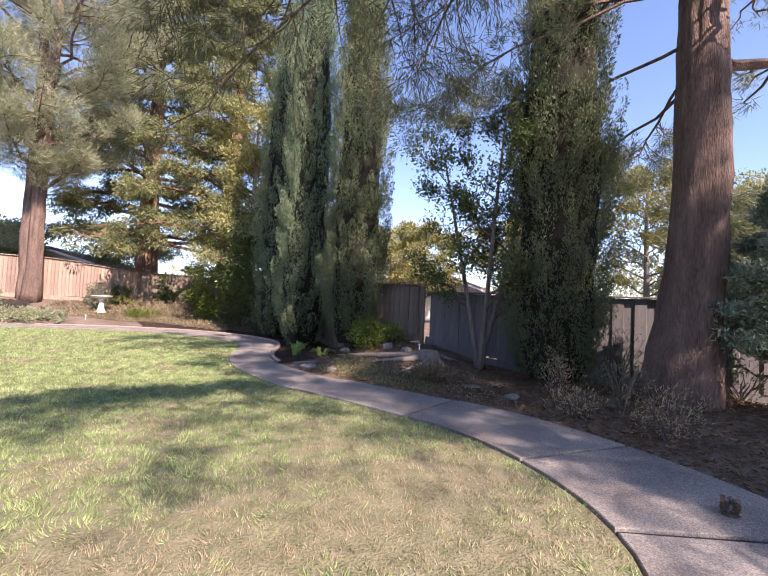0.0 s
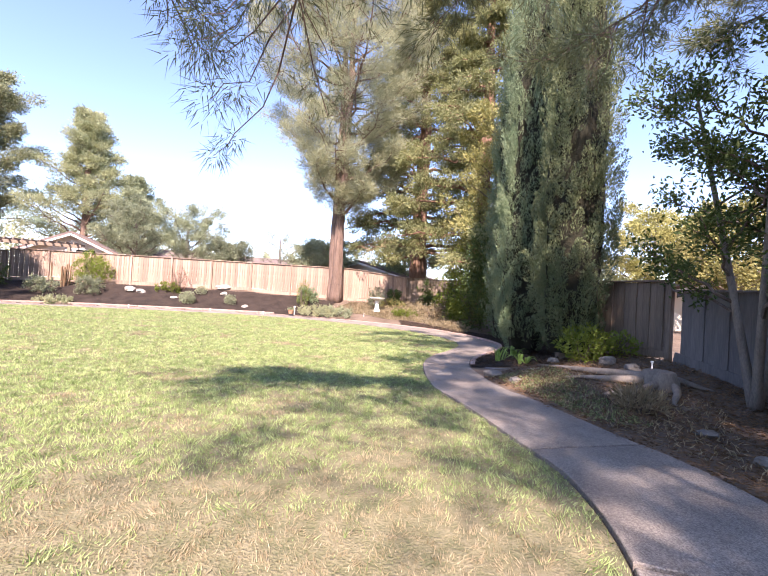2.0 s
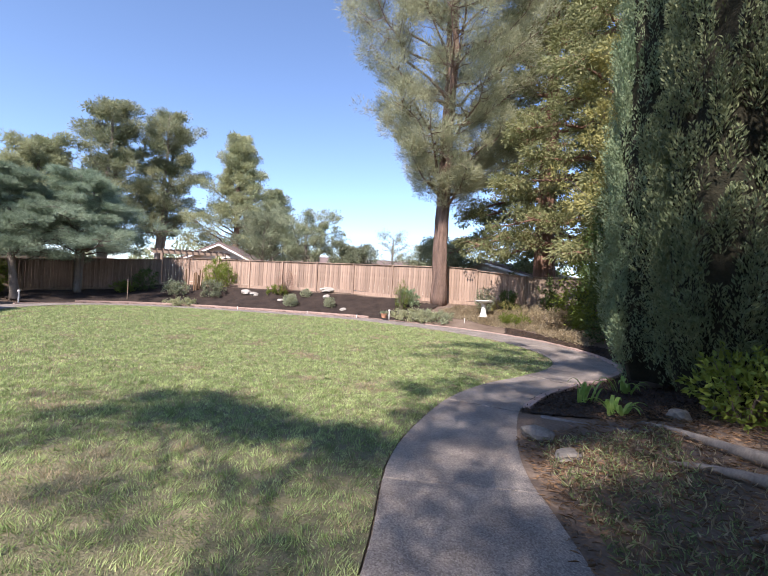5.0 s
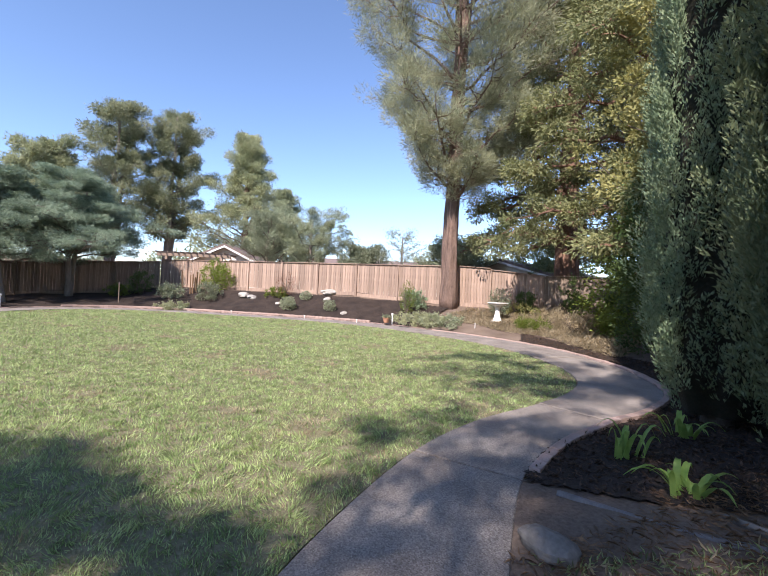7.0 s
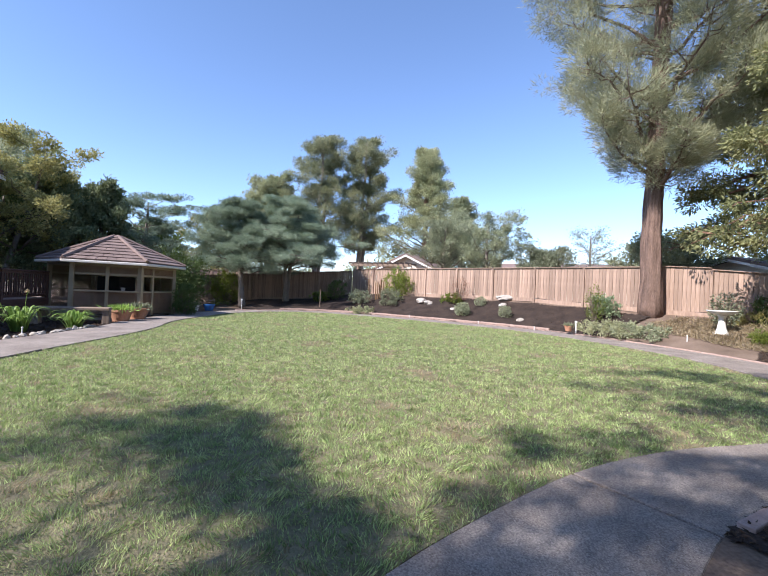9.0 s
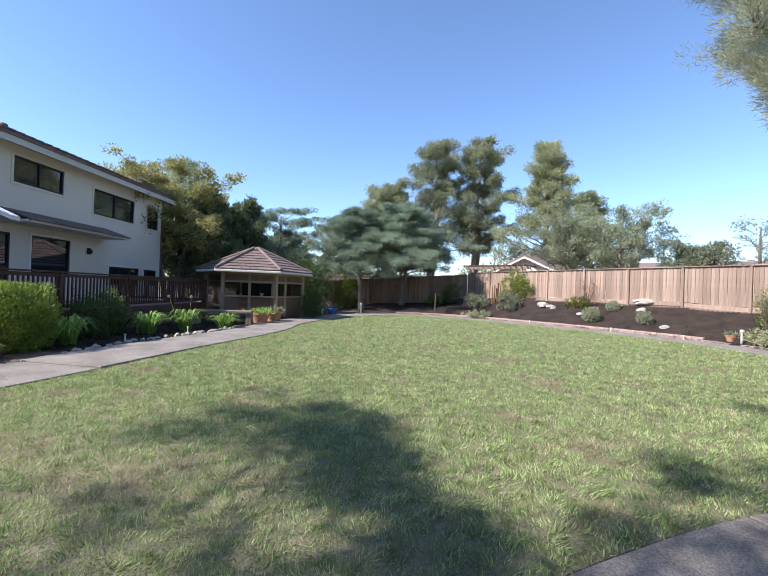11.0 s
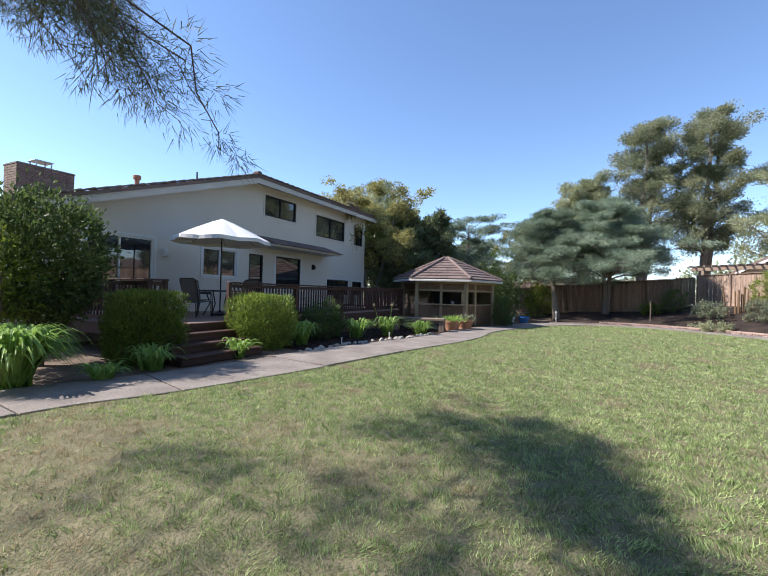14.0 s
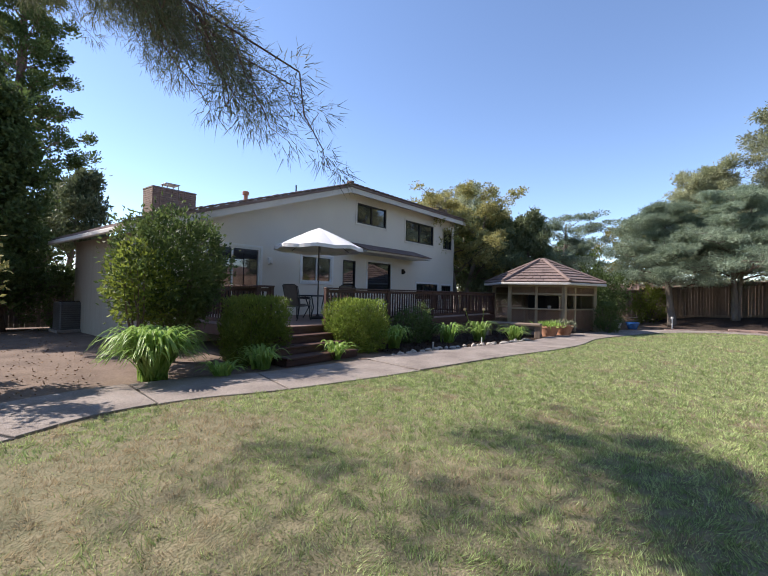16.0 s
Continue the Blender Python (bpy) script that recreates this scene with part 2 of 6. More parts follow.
class Mesh:
    """Gathers boxes, tubes and lathes of one part into one mesh."""

    def __init__(self):
        self.v, self.f, self.n = [], [], 0

    def put(self, v, f):
        self.v.append(np.asarray(v, dtype=float))
        self.f += [[i + self.n for i in q] for q in f]
        self.n += len(v)
        return self

    def box(self, c, s, ch=0.0, m=None):
        h = np.array(s) / 2
        if ch:
            v = np.where(np.abs(CH_CO) > 0.95, np.sign(CH_CO) * h, np.sign(CH_CO) * (h - min(ch, h.min() * 0.9)))
            f = CH_F
        else:
            v, f = SIG * h, CUBE
        if m is not None:
            v = v @ np.array(m.to_3x3()).T
        return self.put(v + np.array(c), f)

    def tube(self, pts, rad, sides=8, cap=True):
        pts = np.asarray(pts, dtype=float)
        rad = np.broadcast_to(rad, len(pts))
        tan = np.gradient(pts, axis=0)
        tan /= np.maximum(np.linalg.norm(tan, axis=1, keepdims=True), 1e-9)
        ref = np.where(np.abs(tan[:, 2:3]) > 0.9, [[1.0, 0, 0]], [[0, 0, 1.0]])
        a = np.cross(tan, ref)
        a /= np.linalg.norm(a, axis=1, keepdims=True)
        b = np.cross(tan, a)
        th = np.linspace(0, 2 * np.pi, sides, endpoint=False)
        v = pts[:, None] + rad[:, None, None] * (np.cos(th)[None, :, None] * a[:, None] + np.sin(th)[None, :, None] * b[:, None])
        f = []
        for i in range(len(pts) - 1):
            for j in range(sides):
                k = (j + 1) % sides
                f.append((i * sides + j, i * sides + k, (i + 1) * sides + k, (i + 1) * sides + j))
        if cap:
            f.append(tuple(range(sides)))
            f.append(tuple((len(pts) - 1) * sides + j for j in reversed(range(sides))))
        return self.put(v.reshape(-1, 3), f)

    def lathe(self, prof, c=(0, 0, 0), sides=20):
        th = np.linspace(0, 2 * np.pi, sides, endpoint=False)
        v = np.array([[r * np.cos(t) + c[0], r * np.sin(t) + c[1], z + c[2]] for r, z in prof for t in th])
        f = []
        for i in range(len(prof) - 1):
            for j in range(sides):
                k = (j + 1) % sides
                f.append((i * sides + j, i * sides + k, (i + 1) * sides + k, (i + 1) * sides + j))
        f.append(tuple(reversed(range(sides))))
        f.append(tuple((len(prof) - 1) * sides + j for j in range(sides)))
        return self.put(v, f)

    def prism(self, poly, z0, z1):
        """A flat polygon (x, y), upright from z0 to z1."""
        n = len(poly)
        v = [(x, y, z0) for x, y in poly] + [(x, y, z1) for x, y in poly]
        f = [tuple(reversed(range(n))), tuple(range(n, 2 * n))]
        f += [(i, (i + 1) % n, n + (i + 1) % n, n + i) for i in range(n)]
        return self.put(v, f)

    def slab(self, poly, y0, y1):
        """A polygon in x, z, with thickness from y0 to y1."""
        n = len(poly)
        v = [(x, y0, z) for x, z in poly] + [(x, y1, z) for x, z in poly]
        f = [tuple(range(n)), tuple(reversed(range(n, 2 * n)))]
        f += [(i, n + i, n + (i + 1) % n, (i + 1) % n) for i in range(n)]
        return self.put(v, f)

    def ob(self, name, mat, parent=None, label="", smooth=False, weld=False):
        o = raw(name, np.concatenate(self.v), self.f, mat, smooth)
        bm = bmesh.new()
        bm.from_mesh(o.data)
        if weld:
            bmesh.ops.remove_doubles(bm, verts=bm.verts, dist=0.0005)
        bmesh.ops.recalc_face_normals(bm, faces=bm.faces)
        bm.to_mesh(o.data)
        bm.free()
        if parent is not None:
            under(o, parent, label)
        return o


def unit(v):
    return v / np.maximum(np.linalg.norm(v, axis=-1, keepdims=True), 1e-9)


def leaves(name, c, d, length, width, mat, fold=0.15):
    """One mesh of many small folded leaves: bases c, directions d."""
    n = len(c)
    d = unit(d)
    side = unit(np.cross(d, rnd.normal(size=(n, 3))))
    up = np.cross(side, d)
    length = (length * rnd.uniform(0.65, 1.25, n))[:, None]
    width = (width * rnd.uniform(0.7, 1.25, n))[:, None] / 2
    mid = c + d * length * 0.45 + up * length * fold
    v = np.stack([c, mid + side * width, c + d * length, mid - side * width], 1).reshape(-1, 3)
    i = np.arange(n)[:, None] * 4
    f = np.concatenate([i + [[0, 1, 2]], i + [[0, 2, 3]]])
    return raw(name, v, f, mat)


def blades(name, c, d, length, width, mat, bend=0.3):
    """One mesh of single-triangle blades or needles."""
    n = len(c)
    d = unit(d)
    side = unit(np.cross(d, rnd.normal(size=(n, 3)))) * (np.broadcast_to(width, n)[:, None] / 2)
    length = (length * rnd.uniform(0.6, 1.3, n))[:, None]
    v = np.stack([c - side, c + side, c + d * length], 1).reshape(-1, 3)
    return raw(name, v, np.arange(3 * n).reshape(-1, 3), mat)


def arc(a, b, sag=0.0, n=7, wob=0.0):
    """A curved line from a to b that hangs (sag > 0) or arches."""
    a, b = np.array(a, dtype=float), np.array(b, dtype=float)
    t = np.linspace(0, 1, n)[:, None]
    p = a + (b - a) * t
    p[:, 2] -= (sag * 4 * t * (1 - t))[:, 0]
    if wob:
        k = rnd.normal(size=(n, 3)) * wob
        k[0] = k[-1] = 0
        p += k
    return p


def smooth_line(pts, step, closed=False):
    """Catmull-Rom through the points, resampled at even steps."""
    p = np.array(pts, dtype=float)
    q = np.concatenate([p[-1:], p, p[:2]]) if closed else np.concatenate([2 * p[:1] - p[1:2], p, 2 * p[-1:] - p[-2:-1]])
    out = []
    for i in range(1, len(q) - 2):
        for t in np.linspace(0, 1, 12, endpoint=False):
            a, b, c, d = q[i - 1], q[i], q[i + 1], q[i + 2]
            out.append(0.5 * (2 * b + (c - a) * t + (2 * a - 5 * b + 4 * c - d) * t * t + (3 * b - a - 3 * c + d) * t ** 3))
    out.append(q[-2])
    out = np.array(out)
    s = np.concatenate([[0], np.cumsum(np.linalg.norm(np.diff(out, axis=0), axis=1))])
    k = np.linspace(0, s[-1], int(s[-1] / step) + 1)
    return np.stack([np.interp(k, s, out[:, j]) for j in range(out.shape[1])], 1)


def inside(poly, p):
    """Which of the points p lie in the polygon."""
    x, y = p[:, 0], p[:, 1]
    hit = np.zeros(len(p), dtype=bool)
    for (x1, y1), (x2, y2) in zip(poly, np.roll(poly, -1, axis=0)):
        cross = (y1 > y) != (y2 > y)
        with np.errstate(divide="ignore", invalid="ignore"):
            hit ^= cross & (x < (x2 - x1) * (y - y1) / (y2 - y1) + x1)
    return hit

# ---- ground ----
# outer line of the lawn, from the start of the walk round by the far beds, the summer house and the deck
LAWN = [(1.0, 1.85), (1.5, 2.3), (1.62, 3.1), (1.38, 4.1), (0.8, 5.05), (0.15, 5.6), (-0.75, 6.35), (-1.75, 7.1), (-2.5, 7.95), (-3.25, 9.05), (-3.75, 10.25),
        (-4.0, 11.45), (-4.3, 12.5), (-5.0, 13.7), (-6.4, 14.8), (-8.4, 15.5), (-10.5, 15.7), (-12.8, 15.3), (-15.2, 14.6), (-17.5, 13.3), (-19.6, 11.2),
        (-21.6, 8.8), (-23.2, 6.6), (-23.9, 4.4), (-23.0, 2.2), (-20.5, 0.9), (-17.9, 0.6), (-15.2, 0.55), (-13.0, 1.0), (-11.2, 1.15), (-8.8, 1.1),
        (-6.6, 1.17), (-4.8, 1.22), (-2.64, 1.14), (-1.5, 0.93), (-0.4, 1.05), (0.3, 1.45)]
EDGE = smooth_line(LAWN, 0.25, closed=True)[:-1]
NRM = unit(np.roll(EDGE, -1, 0) - np.roll(EDGE, 1, 0))
NRM = np.stack([NRM[:, 1], -NRM[:, 0]], 1)          # points out of the lawn
if inside(EDGE, EDGE[5:6] + NRM[5:6] * 0.5)[0]:
    NRM = -NRM
SIDE = np.concatenate([[0], np.cumsum(np.linalg.norm(np.diff(EDGE, axis=0), axis=1))])


def nearest(x, y):
    return int(np.argmin((EDGE[:, 0] - x) ** 2 + (EDGE[:, 1] - y) ** 2))


def width_at():
    """Width of the walk along the lawn's edge."""
    marks = [(1.5, 2.3, 1.75), (1.38, 4.1, 1.5), (0.15, 5.6, 1.32), (-1.75, 7.1, 1.2), (-3.25, 9.05, 1.02), (-4.0, 11.45, 0.95), (-5.0, 13.7, 1.35), (-8.4, 15.5, 1.6),
             (-12.8, 15.3, 1.5), (-19.6, 11.2, 1.3), (-23.9, 4.4, 1.25), (-17.9, 0.6, 1.4), (-11.2, 1.15, 1.6), (-6.6, 1.17, 1.7), (-2.64, 1.14, 1.5), (-0.4, 1.05, 1.5)]
    s = np.array([SIDE[nearest(x, y)] for x, y, w in marks])
    w = np.array([m[2] for m in marks])
    o = np.argsort(s)
    return np.interp(SIDE, s[o], w[o], period=SIDE[-1] + 0.25)


WIDTH = width_at()
OUTER = EDGE + NRM * WIDTH[:, None]
FENCE_A, FENCE_B = np.array([-31.4, 6.6]), np.array([-13.6, 22.6])   # the long rear fence
FDIR = (FENCE_B - FENCE_A) / np.linalg.norm(FENCE_B - FENCE_A)
FNRM = np.array([FDIR[1], -FDIR[0]])


def height(x, y):
    """The ground's height: a level lawn, with banks up to the fences."""
    x, y = np.asarray(x, dtype=float), np.asarray(y, dtype=float)
    d = (x - FENCE_A[0]) * FNRM[0] + (y - FENCE_A[1]) * FNRM[1]
    along = (x - FENCE_A[0]) * FDIR[0] + (y - FENCE_A[1]) * FDIR[1]
    top = np.interp(along, [-16, -6, 2, 14, 19, 24, 30], [0.1, 0.5, 1.12, 1.15, 0.95, 0.75, 0.3])
    away = np.full(x.shape, 1e9)
    for px, py in OUTER[::2]:
        away = np.minimum(away, np.hypot(x - px, y - py))
    away = np.where(inside(OUTER, np.stack([x.ravel(), y.ravel()], 1)).reshape(x.shape), 0.0, np.maximum(away - 0.3, 0.0))
    k = np.where(d > 0, away / (away + np.maximum(d, 0.0) + 1e-6), 1.0) * np.clip((9.0 - d) / 3.0, 0, 1)
    z = top * k ** 1.25 + 0.10 * np.clip(k * 8, 0, 1)
    dist = np.hypot(x + 5, y - 4)
    z = z * np.clip((60 - dist) / 20, 0, 1)
    z = z + 0.5 * np.exp(-((x - 0.7) ** 2 + (y - 10.9) ** 2) / 4.0) + 0.22 * np.exp(-((x - 4.9) ** 2 + (y - 6.6) ** 2) / 2.0)
    bump = 0.02 * (np.sin(x * 2.3 + 1.2 * np.sin(y * 1.7)) + np.sin(y * 2.9 + x))
    return z + bump * np.clip(z * 4, 0, 1)


def zat(x, y):
    return float(height(x, y))


def axis(lo, hi, fine0, fine1, step, far):
    mid = np.arange(fine0, fine1 + step, step)
    out = np.geomspace(1, far, 14)
    return np.concatenate([(fine0 - out)[::-1], mid, fine1 + out])


gx, gy = axis(0, 0, -36, 9, 0.4, 900), axis(0, 0, -16, 30, 0.4, 900)
GX, GY = np.meshgrid(gx, gy, indexing="ij")
gv = np.stack([GX.ravel(), GY.ravel(), height(GX, GY).ravel() - 0.012], 1)
nx, ny = len(gx), len(gy)
ii, jj = np.meshgrid(np.arange(nx - 1), np.arange(ny - 1), indexing="ij")
gi = (ii * ny + jj).ravel()[:, None]
ground = tagged(raw("ground", gv, gi + np.array([[0, ny, ny + 1, 1]]), M["soil"], True), "dry brown garden soil with pine litter", "ground", kind="structure")


def sheet(name, poly, step, lift, mat, label, cat):
    """A patch of ground cover that follows the ground inside an outline."""
    lo, hi = poly.min(0), poly.max(0)
    xs, ys = np.arange(lo[0] - step, hi[0] + step, step), np.arange(lo[1] - step, hi[1] + step, step)
    X, Y = np.meshgrid(xs, ys, indexing="ij")
    n = len(ys)
    a, b = np.meshgrid(np.arange(len(xs) - 1), np.arange(n - 1), indexing="ij")
    q = (a * n + b).ravel()[:, None] + np.array([[0, n, n + 1, 1]])
    mid = np.stack([X.ravel(), Y.ravel()], 1)[q].mean(1)
    q = q[inside(poly, mid)]
    v = np.stack([X.ravel(), Y.ravel(), height(X, Y).ravel() + lift], 1)
    used, q = np.unique(q, return_inverse=True)
    return tagged(raw(name, v[used], q.reshape(-1, 4), mat, True), label, cat, kind="structure")


lm = Mesh().prism([tuple(p) for p in EDGE], -0.05, 0.012).ob("lawn", M["lawn"])
tagged(lm, "mown green lawn with dry straw-coloured patches", "lawn", kind="structure")

# mulch of the rear bank, and of the bed by the deck and under the cypresses
i0, i1 = nearest(-14.8, 14.8), nearest(-22.5, 1.9)
bank = np.concatenate([OUTER[i0:i1], [[-29.6, -2.0], [-31.3, 6.2], [-18.0, 18.3], [-16.2, 19.2]]])
sheet("mulch_bed", bank, 0.12, 0.06, M["mulch"], "dark shredded bark mulch on the rear bank", "mulch")
i0, i1 = nearest(-14.8, 0.7), nearest(-6.4, 1.1)
deck_bed = np.concatenate([OUTER[i0:i1], [[-6.3, -3.0], [-15.0, -4.2]]])
sheet("mulch_bed", deck_bed, 0.06, 0.010, M["mulch"], "dark mulch strip between the walk and the deck", "mulch")
i0, i1 = nearest(-3.2, 9.0), nearest(-10.0, 15.7)
tree_bed = np.concatenate([OUTER[i0:i1], [[-11.0, 18.6], [-3.0, 17.5], [-1.4, 12.4], [-0.6, 10.6], [-1.5, 9.9]]])
sheet("mulch_bed", tree_bed, 0.06, 0.010, M["mulch"], "black mulch under the cypresses", "mulch")

# ---- the walk: slabs of exposed aggregate ----
walkway = empty("walkway")
tagged(walkway, "curved walk of exposed aggregate concrete slabs", "path", kind="structure")
JOINTS = sorted({nearest(*p) for p in [(1.38, 4.15), (0.28, 5.5), (-1.5, 6.95), (-3.25, 9.02), (-3.98, 11.45), (-4.9, 13.6), (-7.4, 15.2), (-10.2, 15.7), (-13.4, 15.2), (-16.4, 14.0),
                 (-19.2, 11.6), (-21.4, 9.1), (-23.3, 6.2), (-23.4, 3.0), (-20.4, 0.9), (-17.2, 0.6), (-14.0, 0.8), (-11.2, 1.1), (-8.3, 1.0), (-5.6, 1.15), (-2.66, 1.14), (-0.96, 0.97), (0.45, 1.5), (1.6, 2.9)]})
for a, b in zip(JOINTS, JOINTS[1:] + [JOINTS[0] + len(EDGE)]):
    ids = np.arange(a, b + 1) % len(EDGE)
    p, q = EDGE[ids].copy() + NRM[ids] * 0.02, OUTER[ids].copy()
    for r in (p, q):
        r[0] += (r[1] - r[0]) * 0.07
        r[-1] += (r[-2] - r[-1]) * 0.07
    lift = 0.035 + rnd.uniform(-0.008, 0.012)
    n = len(ids)
    rows = []
    for inset, z in ((0.0, -0.08), (0.0, lift - 0.007), (0.007, lift)):
        d = unit(q - p) * inset
        pp, qq = p + d, q - d
        pp[0] += unit(p[1] - p[0]) * inset
        qq[0] += unit(q[1] - q[0]) * inset
        pp[-1] -= unit(p[-1] - p[-2]) * inset
        qq[-1] -= unit(q[-1] - q[-2]) * inset
        rows.append([(x, y, z) for x, y in np.concatenate([pp, qq[::-1]])])
    k = 2 * n
    f = []
    for r in range(2):
        f += [(r * k + i, r * k + (i + 1) % k, (r + 1) * k + (i + 1) % k, (r + 1) * k + i) for i in range(k)]
    f += [(2 * k + i, 2 * k + i + 1, 2 * k + k - 2 - i, 2 * k + k - 1 - i) for i in range(n - 1)]
    Mesh().put(np.array(rows).reshape(-1, 3), f).ob("slab", M["concrete"], walkway)
    e, o = EDGE[a] + NRM[a] * 0.03, OUTER[a] - NRM[a] * 0.01
    d = o - e
    Mesh().box(((e[0] + o[0]) / 2, (e[1] + o[1]) / 2, -0.01), (np.linalg.norm(d), 0.03, 0.05), 0, pose(0, 0, 0, 0, 0, math.degrees(math.atan2(d[1], d[0])))).ob("joint_strip", M["dark"], walkway)

# ---- fences ----


def fence(name, a, b, top, mat, label, board=0.145, post_every=2.4, cap=True, split=False, proud=0.012, kick=True, lap=-0.006):
    """A board fence from a to b; top(u) gives its upper edge, u from 0 to 1."""
    a, b = np.array(a, dtype=float), np.array(b, dtype=float)
    length = np.linalg.norm(b - a)
    d = (b - a) / length
    ang = math.degrees(math.atan2(d[1], d[0]))
    out = empty(name, pose(a[0], a[1], 0, 0, 0, ang))
    tagged(out, label, "fence", kind="structure")
    base = lambda x: zat(*(a + d * x))
    count = int(length / board)
    joined, unit_board = Mesh(), None
    for i in range(count):
        x = (i + 0.5) * board
        t = top(x / length) + rnd.uniform(-0.012, 0.008)
        z0 = base(x) + (0.16 if kick else 0.03)
        yo = rnd.uniform(-0.003, 0.003) + (proud if i % 2 else 0)
        if split:
            if unit_board is None:
                unit_board = Mesh().box((0, 0, 0.5), (board + lap, 0.02, 1), 0.004).ob("board", mat, out)
                o = unit_board
            else:
                o = under(new("board", unit_board.data), out)
            o.location, o.scale = (x, yo, z0), (1, 1, t - z0)
        else:
            joined.box((x, yo, (t + z0) / 2), (board - 0.006, 0.02, t - z0))
    if not split:
        tagged(joined.ob("boards", mat, out), kind="stuff")
    for x in np.arange(0, length + 0.01, post_every):
        t = top(x / length)
        Mesh().box((x, 0.045, (t + base(x)) / 2 - 0.05), (0.1, 0.1, t - base(x) + 0.08), 0.008).ob("post", mat, out)
    for x0 in np.arange(0, length - 0.1, post_every):
        x1 = min(x0 + post_every, length)
        xm = (x0 + x1) / 2
        tilt = math.degrees(math.atan2(top(x1 / length) - top(x0 / length), x1 - x0))
        m = pose(0, 0, 0, 0, -tilt, 0)
        if cap:
            Mesh().box((xm, 0.02, top(xm / length) + 0.022), (x1 - x0 - 0.004, 0.15, 0.035), 0.005, m).ob("cap_rail", mat, out)
            Mesh().box((xm, -0.025, top(xm / length) - 0.05), (x1 - x0 - 0.004, 0.02, 0.09), 0.004, m).ob("rail", mat, out)
        if kick:
            tilt = math.degrees(math.atan2(base(x1) - base(x0), x1 - x0))
            Mesh().box((xm, 0.0, base(xm) + 0.07), (x1 - x0 - 0.004, 0.045, 0.2), 0.005, pose(0, 0, 0, 0, -tilt, 0)).ob("kickboard", mat, out)
    return out


fence("fence_rear", FENCE_B, FENCE_A, lambda u: 2.95 - 0.35 * max(0, 0.16 - u) / 0.16 * (1 if u < 0.12 else 0), M["cedar"], "tall weathered reddish cedar board fence on the bank", split=True)
fence("fence_rear_corner", (-10.6, 25.3), (-13.64, 22.56), lambda u: 2.6, M["cedar_dark"], "brown board fence in the shade of the pines")
fence("fence_west", (-31.35, 6.5), (-29.6, -6.0), lambda u: 2.82 - 0.85 * min(1, u * 1.15), M["cedar_dark"], "dark weathered board fence stepping down the slope")
fence("fence_east_high", (1.07, 11.02), (-1.3, 12.45), lambda u: 2.03, M["cedar_dark"], "tall brown board fence panel beside the cypress", split=True, proud=0.027, lap=0.012)
fence("fence_east_grey", (8.6, 6.45), (1.13, 10.98), lambda u: 1.84, M["grey_wood"], "grey painted board fence behind the trees", split=True, board=0.2, proud=0.027, lap=0.014)
fence("fence_east_back", (-1.35, 12.5), (-3.0, 20.0), lambda u: 2.1, M["cedar_dark"], "brown board fence hidden behind the shrubs")
fence("fence_north", (-3.05, 20.05), (-10.55, 25.3), lambda u: 2.3, M["cedar_dark"], "brown board fence behind the redwood")

# ---- trees ----


def spread(pts, k, radius):
    c = np.repeat(np.asarray(pts), k, axis=0)
    return c + rnd.normal(size=c.shape) * radius


